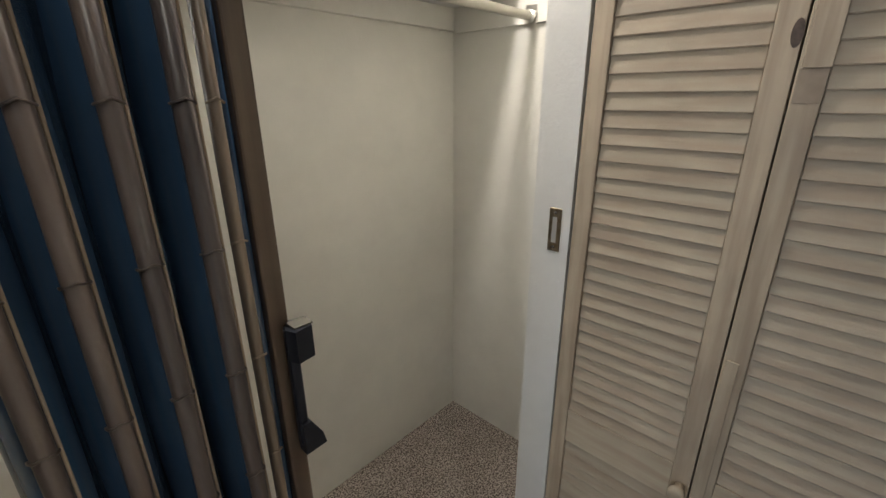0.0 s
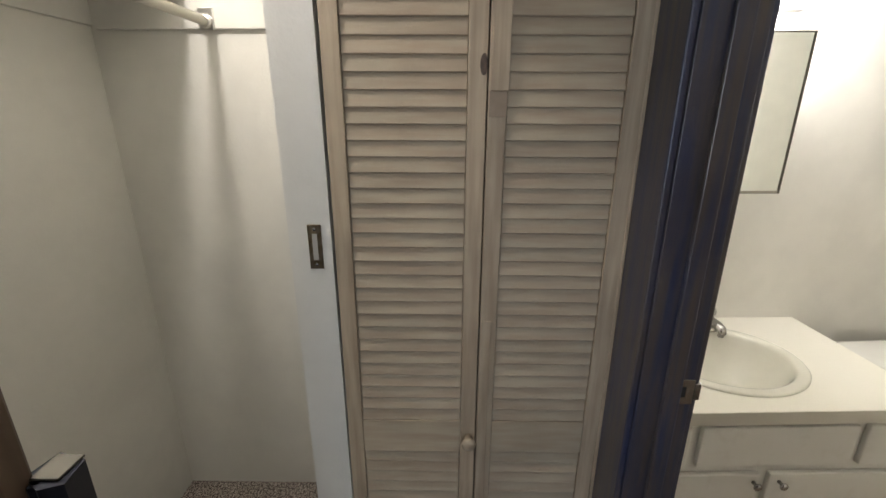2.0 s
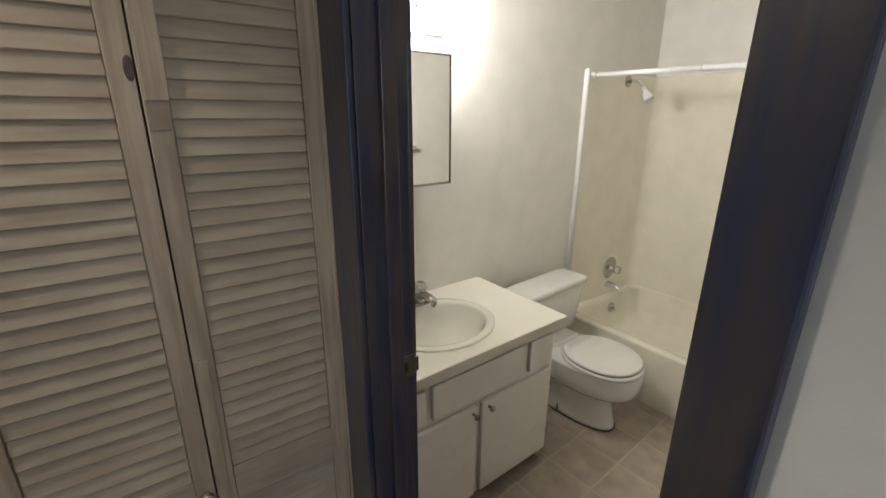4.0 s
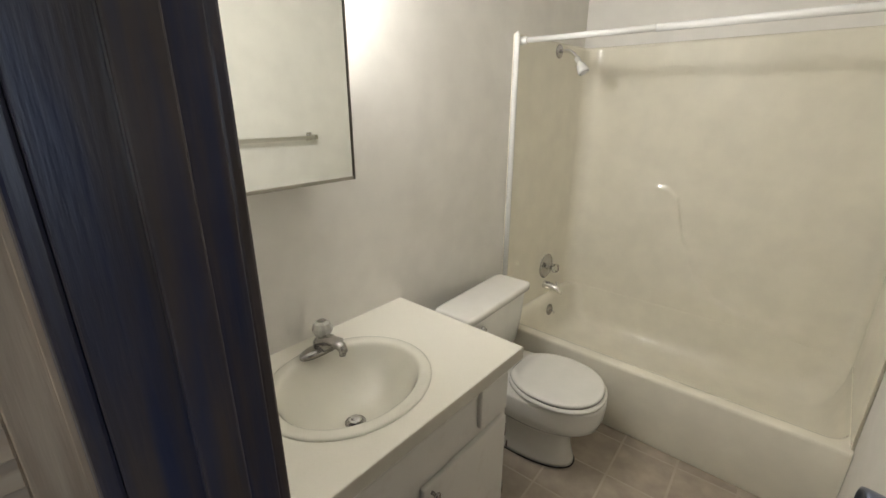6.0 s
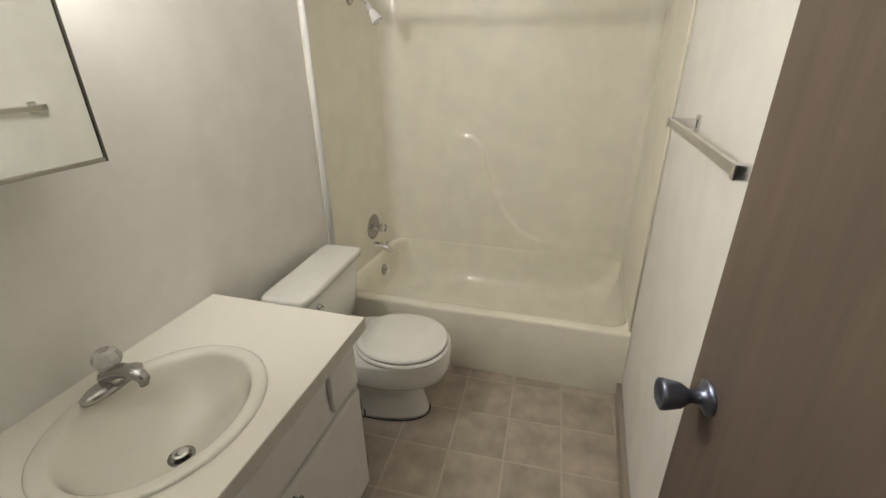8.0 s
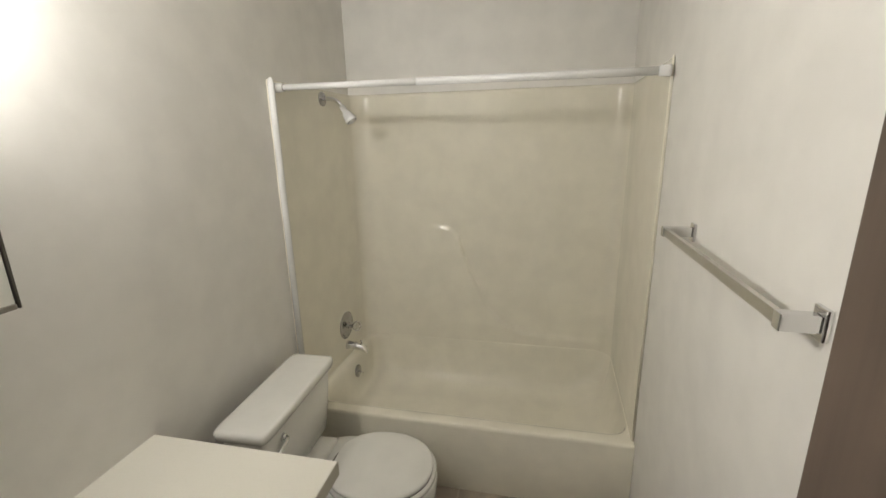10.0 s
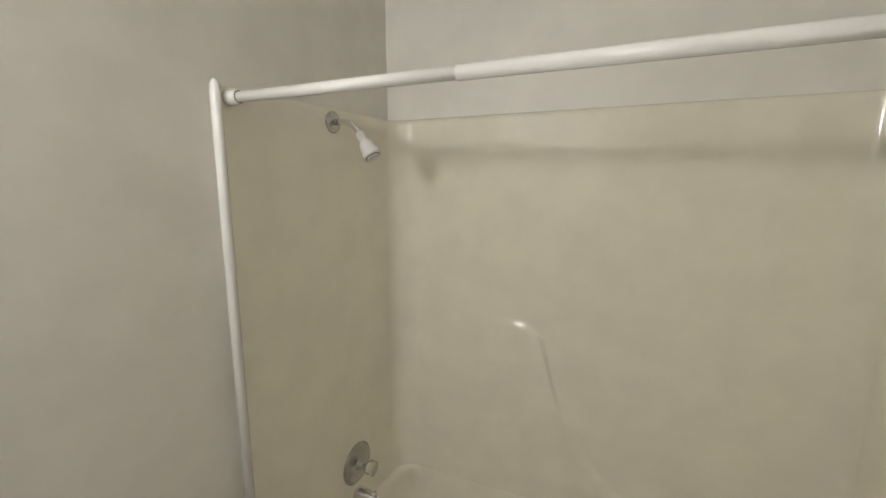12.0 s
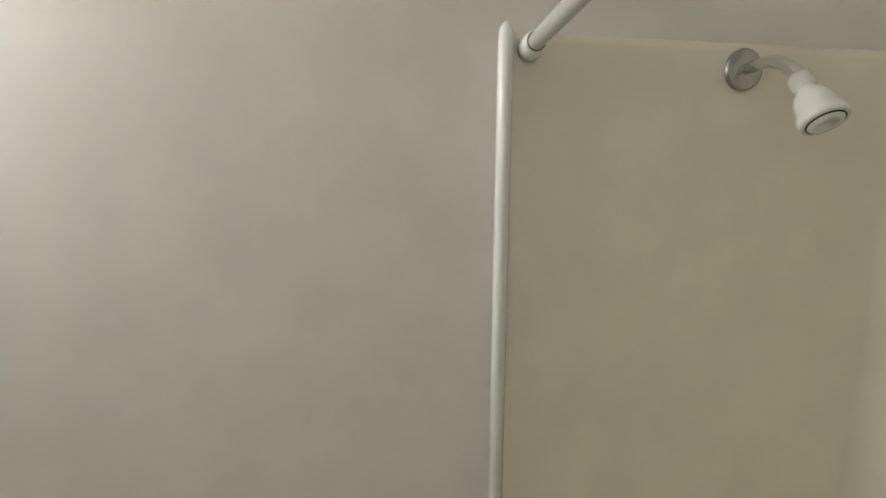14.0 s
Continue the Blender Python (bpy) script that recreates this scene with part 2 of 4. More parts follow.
def loft(rings, cap0=True, cap1=True):
    b = bmesh.new()
    vs = [[b.verts.new(p) for p in ring] for ring in rings]
    k = len(vs[0])
    for lo, hi in zip(vs, vs[1:]):
        for i in range(k):
            b.faces.new((lo[i], lo[(i + 1) % k], hi[(i + 1) % k], hi[i]))
    if cap0:
        b.faces.new(list(reversed(vs[0])))
    if cap1:
        b.faces.new(vs[-1])
    bmesh.ops.recalc_face_normals(b, faces=b.faces[:])
    return b


def oval(cx, cy, rx, ry, z, n=32, power=2.0):
    out = []
    for i in range(n):
        a = 2 * math.pi * i / n
        c, s = math.cos(a), math.sin(a)
        out.append((cx + rx * math.copysign(abs(c) ** (2 / power), c), cy + ry * math.copysign(abs(s) ** (2 / power), s), z))
    return out


def structure(name, bm, mat, label=""):
    ob = part(name, bm, mat)
    return tagged(ob, label, kind="structure")


AX = pose(0, 0, 0, 0, 90, 0)     # turns z to +x

# ---- structure: walls, floors, ceiling ----
T = 0.115
# bathroom
def wall_x(y):
    return WO[0] - math.tan(radians(SKEW)) * (y - WO[1])


def askew(b):
    """Slants what runs along the tub alcove to the true line of its wall."""
    for v in b.verts:
        v.co.y += LEANY * (v.co.x - 0.05)
    return b


def slanted_wall():
    b = bmesh.new()
    ya, yb = YS_OUT + 0.001, YN + T
    vs = [b.verts.new(p) for z in (0, H) for p in ((-0.2, ya, z), (wall_x(ya), ya, z), (wall_x(yb), yb, z), (-0.2, yb, z))]
    b.faces.new(vs[0:4]), b.faces.new(vs[4:8])
    for i in range(4):
        b.faces.new((vs[i], vs[(i + 1) % 4], vs[4 + (i + 1) % 4], vs[4 + i]))
    bmesh.ops.recalc_face_normals(b, faces=b.faces[:])
    return b


structure("wall_west", slanted_wall(), WALL, "smooth cream painted bathroom wall")
structure("wall_east", box(XR, XR + T, -1.075, YN + 0.1 + T, 0, H), WALL, "smooth cream painted bathroom wall")
structure("wall_east_recess", box(XR + T + 0.0005, XR + 2 * T, YS_IN + 0.001, -1.0, 0, H), WALL)
structure("wall_north", askew(box(XL - 0.05, XR - 0.001, YN, YN + T, 0, H)), WALL, "cream painted wall above the tub surround")
structure("wall_door_west", box(0.08, XD0 - 0.02, YS_OUT, YS_IN, 0, H), WALL_HALL)
structure("wall_door_east", box(XD1 + 0.02, XE + 0.3, YS_OUT, YS_IN, 0, H), WALL_HALL)
structure("wall_door_header", box(XD0 - 0.019, XD1 + 0.019, YS_OUT + 0.001, YS_IN - 0.001, DOOR_H + 0.02, H), WALL_HALL)
structure("ceiling", box(-0.3, 4.7, -3.9, YN + T + 0.2, H, H + 0.1), CEIL, "white textured ceiling")
structure("subfloor", box(-0.3, 4.7, -3.9, YN + T + 0.2, -0.15, -0.006), GROUT)
# hall west wall with the bifold opening
structure("wall_hall_strip", box(XH - T, XH, YC, YB0, 0, H), WALL_HALL, "narrow white painted wall strip with a brass strike")
structure("wall_hall_header", box(XH - T + 0.001, XH - 0.001, YB0 + 0.0005, YS_OUT - 0.0005, DOOR_H + 0.03, H), WALL_HALL)
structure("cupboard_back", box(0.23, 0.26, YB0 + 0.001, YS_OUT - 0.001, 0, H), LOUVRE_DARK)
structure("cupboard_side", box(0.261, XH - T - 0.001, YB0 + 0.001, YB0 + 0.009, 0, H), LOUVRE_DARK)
# closet
structure("closet_wall_west", box(CX - T, CX, CY - T, YB0, 0, H), CLOSET_PAINT, "cream painted closet side wall")
structure("closet_wall_south", box(CX + 0.0005, 2.6, CY - T, CY, 0, H), CLOSET_PAINT, "cream painted closet back wall")
structure("closet_front_return", box(CX + 0.0005, XH - T - 0.0005, YC + 0.001, YB0, 0, H), CLOSET_PAINT)
structure("closet_wall_east", box(2.48, 2.48 + T, CY + 0.0005, YC - 0.0005, 0, H), CLOSET_PAINT)
structure("closet_front_east", box(XC1, XE + 0.2, YC, YC + T, 0, H), WALL_HALL, "white painted wall beside the closet opening")
structure("closet_header", box(XH + 0.0005, XC1 - 0.0005, YC + 0.001, YC + T - 0.001, 2.10, H), WALL_HALL)
structure("closet_floor", box(CX + 0.001, 4.5, CY + 0.001, YS_OUT - 0.0, -0.005, 0.006), CARPET, "brown flecked loop carpet")
# bedroom beyond the hall, behind the camera
structure("wall_room_east", box(4.5, 4.6, -3.9, -3.0, 0, H), WALL_HALL)
structure("wall_room_east_b", box(4.5, 4.6, -1.2, 0.9, 0, H), WALL_HALL)
structure("wall_room_sill", box(4.5, 4.6, -3.0, -1.2, 0, 0.9), WALL_HALL)
structure("wall_room_lintel", box(4.5, 4.6, -3.0, -1.2, 2.1, H), WALL_HALL)
structure("wall_room_south", box(2.6, 4.5, -3.6, -3.5, 0, H), WALL_HALL)
structure("wall_room_north", box(XE + 0.301, 4.5, YS_OUT - 0.0, YS_IN, 0, H), WALL_HALL)
structure("ground", box(-30, 60, -40, 40, -0.5, -0.2), material("lawn", (0.09, 0.11, 0.05), 0.9))

# door frame of dark wood
frame_thing = tagged(new("door_frame"), "dark-stained wooden frame round the bathroom doorway", kind="structure")
for side, x0, x1 in (("west", XD0 - 0.02, XD0), ("east", XD1, XD1 + 0.02)):
    part("jamb", box(x0, x1, YS_OUT - 0.002, YS_IN + 0.002, 0, DOOR_H, 0.0015), DARKWOOD, frame_thing)
    s = 1 if side == "west" else -1
    inner = XD0 if side == "west" else XD1
    a, b = sorted((inner, inner + s * 0.011))
    part("stop", box(a, b, YS_OUT + 0.045, YS_OUT + 0.078, 0, DOOR_H, 0.002), DARKWOOD, frame_thing)
    a, b = sorted((inner - s * 0.004, inner - s * 0.046))
    if side == "west":
        a, b = XH + 0.004, XD0 - 0.004
    else:
        a, b = XD1 + 0.004, XD1 + 0.064
    part("casing", box(a, b, YS_OUT - 0.016, YS_OUT - 0.002, 0, DOOR_H + 0.064, 0.003), DARKWOOD, frame_thing)
    a, b = sorted((inner - s * 0.004, inner - s * 0.040))
    part("casing", box(a, b, YS_IN + 0.002, YS_IN + 0.014, 0, DOOR_H + 0.064, 0.003), DARKWOOD, frame_thing)
part("head_jamb", box(XD0, XD1, YS_OUT - 0.002, YS_IN + 0.002, DOOR_H, DOOR_H + 0.019, 0.0015), DARKWOOD, frame_thing)
part("head_casing", box(XD0 - 0.003, XD1 + 0.003, YS_OUT - 0.016, YS_OUT - 0.002, DOOR_H + 0.004, DOOR_H + 0.064, 0.003), DARKWOOD, frame_thing)
part("head_casing", box(XD0 - 0.003, XD1 + 0.003, YS_IN + 0.002, YS_IN + 0.014, DOOR_H + 0.004, DOOR_H + 0.064, 0.003), DARKWOOD, frame_thing)
strike = part("strike_plate", box(XD0 - 0.0005, XD0 + 0.0015, YS_IN - 0.040, YS_IN + 0.003, 0.996, 1.054, 0.0008, 1), DULL_CHROME, frame_thing, "dull steel strike plate")
part("strike_lip", box(XD0 - 0.008, XD0 + 0.0015, YS_IN + 0.0035, YS_IN + 0.016, 1.006, 1.044, 0.0015), DULL_CHROME, frame_thing)
# black patch laid on the plate paints the darkness of its hole
part("strike_hole_shade", box(XD0 + 0.0016, XD0 + 0.0022, YS_IN - 0.030, YS_IN - 0.014, 1.014, 1.038), BLACK, frame_thing)

# white jamb beside the bifold
structure("trim_bifold_north", box(XH - T, XH + 0.003, YB1 + 0.0005, YS_OUT - 0.0005, 0, DOOR_H + 0.03, 0.001), STILEWOOD)


# ---- bathroom door ----
def bathroom_door():
    hinge, edge = Vector((1.548, -1.691)), Vector((1.439, -1.105))
    w = (edge - hinge).length
    ang = math.degrees(math.atan2(edge.y - hinge.y, edge.x - hinge.x))
    d = thing("door_bathroom", "open flush brown wood-veneer door with a tarnished knob", "door", (hinge.x, hinge.y, 0.012), ang)
    part("door_leaf", box(0, w, -0.034, 0, 0, 2.0, 0.002), DOORWOOD, d)
    kz, kx = 1.030, w - 0.055
    prof = [(0.027, 0), (0.027, 0.003), (0.022, 0.007), (0.012, 0.010), (0.010, 0.026), (0.013, 0.030), (0.0195, 0.040), (0.0235, 0.062), (0.0235, 0.067), (0.019, 0.069), (0.016, 0.066), (0.006, 0.066)]
    k = part("door_knob", lathe(prof, 28), KNOBM, d, "tarnished chrome tulip door knob", True, pose(kx, 0.0, kz, -90, 0, 0))
    part("door_knob", lathe(prof[:8], 20), DULL_CHROME, d, "", True, pose(kx, -0.034, kz, 90, 0, 0))
    part("latch", box(w - 0.001, w + 0.002, -0.028, -0.006, kz - 0.028, kz + 0.028, 0.0005, 1), DULL_CHROME, d)
    return d


bathroom_door()


# ---- tub and surround, one moulded unit ----
TUBX0, TUBX1, TUBY1, RIM = 0.042, 1.515, 0.812, 0.355
TUBY0 = -0.030                   # line of the apron at its west end
STRIP = 0.034                    # the front edge stands back from the apron
TOP = 1.814


def bulge(x, z):
    """Depth of the moulded swell on the back panel."""
    knots = [(-0.2, 1.075), (0.46, 1.078), (0.58, 1.062), (0.636, 1.015), (0.70, 0.79), (0.80, 0.59), (0.90, 0.48), (1.017, 0.425), (1.38, 0.412), (1.8, 0.412)]
    f = np.interp(x, [k[0] for k in knots], [k[1] for k in knots])
    g = (np.interp(x + 0.01, [k[0] for k in knots], [k[1] for k in knots]) - f) / 0.01
    d = (f - z) / math.sqrt(1 + g * g)
    soft = 0.007 + 0.06 * min(1, max(0, (0.62 - x) / 0.25)) + 0.04 * min(1, max(0, (x - 0.95) / 0.3))
    s = min(1, max(0, d / soft + 0.5))
    fade = min(1, max(0, (x - 0.42) / 0.2)) * min(1, max(0, (z - RIM) / 0.12))
    return (0.015 + 0.003 * math.exp(-((x - 0.66) / 0.04) ** 2)) * s * s * (3 - 2 * s) * fade


def tub_unit():
    u = thing("tub_shower_unit", "cream moulded fibreglass tub and shower surround in an alcove", "bathtub")
    # surround: swept U with rounded corners
    R = 0.080
    plan = [(TUBX0, STRIP)]
    plan += [(TUBX0, y) for y in np.linspace(0.08, TUBY1 - R, 8)]
    plan += [(TUBX0 + R - R * math.cos(a), TUBY1 - R + R * math.sin(a)) for a in np.linspace(0.2, math.pi / 2, 7)]
    plan += [(x, TUBY1) for x in [*np.linspace(TUBX0 + R + 0.015, 0.60, 50), *np.linspace(0.6035, 0.74, 40), *np.linspace(0.75, TUBX1 - R - 0.015, 56)]]
    plan += [(TUBX1 - R + R * math.sin(a), TUBY1 - R + R * math.cos(a)) for a in np.linspace(0, math.pi / 2 - 0.2, 7)]
    plan += [(TUBX1, y) for y in np.linspace(TUBY1 - R, 0.08, 8)]
    plan += [(TUBX1, STRIP)]
    zs = list(np.linspace(RIM - 0.01, 1.2, 84)) + list(np.linspace(1.22, 1.77, 12)) + [1.78, 1.79, 1.8, TOP]
    b = bmesh.new()
    grid = []
    for z in zs:
        row = []
        for x, y in plan:
            yy = y - 0.011 * max(0, (z - 1.45) / 0.36) ** 2 * min(1, max(0, (min(x - TUBX0, TUBX1 - x) - R) / 0.10))
            if y > TUBY1 - 1e-4:
                yy -= bulge(x, z)
            row.append(b.verts.new((x, yy, z)))
        grid.append(row)
    for r0, r1 in zip(grid, grid[1:]):
        for i in range(len(plan) - 1):
            b.faces.new((r0[i], r0[i + 1], r1[i + 1], r1[i]))
    # top ledge back to the wall
    last = []
    for x, y in plan:
        ox = wall_x(y) + 0.0005 if x < TUBX0 + 0.006 else (XR - 0.0005 if x > TUBX1 - 0.03 else x)
        oy = YN - TUBY0 - 0.001 if y > TUBY1 - R - 0.001 else y
        last.append(b.verts.new((ox, oy, TOP + 0.006)))
    for i in range(len(plan) - 1):
        b.faces.new((grid[-1][i], grid[-1][i + 1], last[i + 1], last[i]))
    bmesh.ops.recalc_face_normals(b, faces=b.faces[:])
    part("surround", b, GEL, u, "", True)
    # front flange beads
    for x, n in ((TUBX0, 1), (TUBX1, -1)):
        c = x + n * (0.008 if n > 0 else -0.0050)
        ring = []
        g = 1.0 if n > 0 else 0.42
        for z, s in ((RIM - 0.01, g), (TOP - 0.02, g), (TOP, 0.85 * g), (TOP + 0.010, 0.4 * g)):
            ring.append([(c + n * 0.013 * math.cos(a) * s, STRIP + 0.012 * math.sin(a) * s, z) for a in np.linspace(0, 2 * math.pi, 14, endpoint=False)])
        part("front_flange", loft(ring), RODWHITE if n > 0 else GEL, u, "glossy edge bead of the surround", True)
        xa, xb = sorted((x - n * 0.0005, wall_x(0) - 0.01 if n > 0 else XR - 0.0005))
        part("flange_return", box(xa, xb, STRIP + 0.005, STRIP + 0.05, 0, TOP + 0.003, 0.001, 1), GEL, u)
    # tub: apron, rounded rim and basin
    n = 64

    def rect(x0, x1, y0, y1, r, z):
        out = []
        for cx, cy, a0 in ((x1 - r, y1 - r, 0), (x0 + r, y1 - r, 90), (x0 + r, y0 + r, 180), (x1 - r, y0 + r, 270)):
            for k in range(n // 4):
                a = math.radians(a0 + 90 * k / (n // 4 - 1))
                out.append((cx + r * math.cos(a), cy + r * math.sin(a), z))
        return out
    ox0, ox1, oy1 = TUBX0 - 0.010, XR - 0.001, TUBY1 + 0.004
    ix0, ix1, iy0, iy1 = 0.075, TUBX1 - 0.002, 0.085, TUBY1 - 0.002
    rings = [rect(ox0, ox1, 0.012, oy1, 0.003, 0.002),
             rect(ox0, ox1, 0.0, oy1, 0.003, 0.04),
             rect(ox0, ox1, -0.002, oy1, 0.003, RIM - 0.016),
             rect(ox0, ox1, 0.000, oy1, 0.004, RIM - 0.006),
             rect(ox0, ox1, 0.004, oy1, 0.005, RIM - 0.0015),
             rect(ox0, ox1, 0.009, oy1, 0.006, RIM),
             rect(ix0 - 0.022, ix1 + 0.002, iy0 - 0.036, iy1 + 0.002, 0.075, RIM - 0.001),
             rect(ix0 - 0.010, ix1 + 0.001, iy0 - 0.018, iy1 + 0.001, 0.078, RIM - 0.006),
             rect(ix0, ix1, iy0 - 0.002, iy1, 0.080, RIM - 0.018),
             rect(ix0 + 0.008, ix1 - 0.002, iy0 + 0.010, iy1 - 0.001, 0.085, RIM - 0.042),
             rect(ix0 + 0.014, ix1 - 0.008, iy0 + 0.018, iy1 - 0.004, 0.09, RIM - 0.090),
             rect(ix0 + 0.022, ix1 - 0.030, iy0 + 0.028, iy1 - 0.012, 0.11, 0.19),
             rect(ix0 + 0.036, ix1 - 0.070, iy0 + 0.046, iy1 - 0.028, 0.13, 0.135),
             rect(ix0 + 0.062, ix1 - 0.120, iy0 + 0.074, iy1 - 0.055, 0.14, 0.098),
             rect(ix0 + 0.110, ix1 - 0.190, iy0 + 0.120, iy1 - 0.100, 0.12, 0.082),
             rect(ix0 + 0.180, ix1 - 0.280, iy0 + 0.180, iy1 - 0.160, 0.10, 0.077)]
    part("tub", loft(rings, False, True), GEL, u, "cream fibreglass tub with a plain apron", True)
    for ob in u.children:
        for v in ob.data.vertices:
            v.co.y += TUBY0 + LEANY * (v.co.x - 0.05)

    # fittings, seated on the valve wall
    yc = 0.465
    fl = pose(TUBX0 + 0.001, 0.41, 1.772) @ AX
    part("shower_flange", lathe([(0.034, 0), (0.034, 0.003), (0.029, 0.007), (0.013, 0.010)], 28), DULL_CHROME, u, "", True, fl)
    pts = [(0.036, 0.41, 1.772)]
    for k in range(9):
        a = math.radians(90 - k * 7.5)
        pts.append((0.076 + 0.085 * math.cos(a), 0.41, 1.772 - 0.085 + 0.085 * math.sin(a)))
    part("shower_arm", tube(pts, 0.0095), CHROME, u, "bent chrome shower arm", True)
    end = Vector(pts[-1])
    d = (Vector(pts[-1]) - Vector(pts[-2])).normalized()
    q = Matrix.Translation(end) @ d.to_track_quat("Z", "Y").to_matrix().to_4x4()
    part("shower_head", lathe([(0.0125, -0.008), (0.0145, -0.002), (0.0145, 0.014), (0.0115, 0.019), (0.0125, 0.023), (0.0195, 0.031), (0.0235, 0.044), (0.0262, 0.062), (0.0285, 0.066), (0.0290, 0.074), (0.0270, 0.080), (0.022, 0.079), (0.020, 0.083), (0.012, 0.086), (0.010, 0.083)], 32), RODWHITE, u, "white plastic shower head", True, q)
    part("spray_ring", lathe([(0.0228, 0.0795), (0.0228, 0.0808), (0.0208, 0.0808), (0.0208, 0.0795)], 32), BLACK, u, "", True, q)
    v = pose(TUBX0 + 0.001, yc, 0.548) @ AX
    valve = part("valve_plate", lathe([(0.078, 0), (0.078, 0.002), (0.070, 0.007), (0.030, 0.010), (0.016, 0.012), (0.013, 0.045)], 36), DULL_CHROME, u, "round chrome valve plate", True, v)
    part("valve_handle", lathe([(0.014, 0.044), (0.024, 0.050), (0.029, 0.062), (0.027, 0.078), (0.014, 0.086)], 10), CLEAR, u, "clear faceted acrylic knob", False, v)
    part("tub_spout", loft([[(x, yc + r * math.cos(a), z + r * 0.9 * math.sin(a)) for a in np.linspace(0, 2 * math.pi, 16, endpoint=False)] for x, z, r in
                            ((0.021, 0.424, 0.031), (0.036, 0.424, 0.029), (0.08, 0.426, 0.025), (0.125, 0.421, 0.022), (0.150, 0.409, 0.019), (0.160, 0.395, 0.012))]), CHROME, u, "chrome tub spout", True)
    part("diverter", lathe([(0.004, 0), (0.004, 0.014), (0.008, 0.016), (0.008, 0.022), (0.005, 0.024)], 12), CHROME, u, "", True, pose(0.128, yc, 0.438))
    o = pose(0.093, yc, 0.262) @ pose(0, 0, 0, 0, 84, 0)
    part("overflow_plate", lathe([(0.036, 0), (0.036, 0.003), (0.030, 0.007), (0.006, 0.009)], 28), DULL_CHROME, u, "round chrome overflow plate", True, o)
    part("overflow_lever", tube([(0.097, yc, 0.262), (0.119, yc, 0.258), (0.131, yc, 0.252)], [0.004, 0.0035, 0.005], 8), CHROME, u, "", True)
    return u


tub_unit()


def curtain_rod():
    r = thing("shower_rod", "white enamelled telescoping shower curtain rod above the tub", "shower rod")
    y, z, zr = 0.042, 1.788, 1.776
    zm = z + (zr - z) * 0.41
    part("thin_tube", tube([(0.066, y, z), (0.654, y, zm)], 0.0124, 20), RODWHITE, r, "", True)
    part("thick_tube", tube([(0.646, y, zm), (1.473, y, zr)], 0.0139, 20), RODWHITE, r, "", True)
    part("end_cap", lathe([(0.019, 0.001), (0.019, 0.012), (0.0168, 0.036), (0.0150, 0.0375)], 24), RODWHITE, r, "", True, pose(TUBX0 + 0.002, y, z) @ AX)
    part("end_cap", lathe([(0.019, 0.001), (0.019, 0.012), (0.0168, 0.036), (0.0150, 0.0375)], 24), RODWHITE, r, "", True, pose(TUBX1 - 0.002, y, zr) @ pose(0, 0, 0, 0, -90, 0))
    part("cap_seam", tube([(TUBX0 + 0.0396, y, z), (TUBX0 + 0.0408, y, z)], 0.0147, 24), BRASS, r, "", True)


curtain_rod()


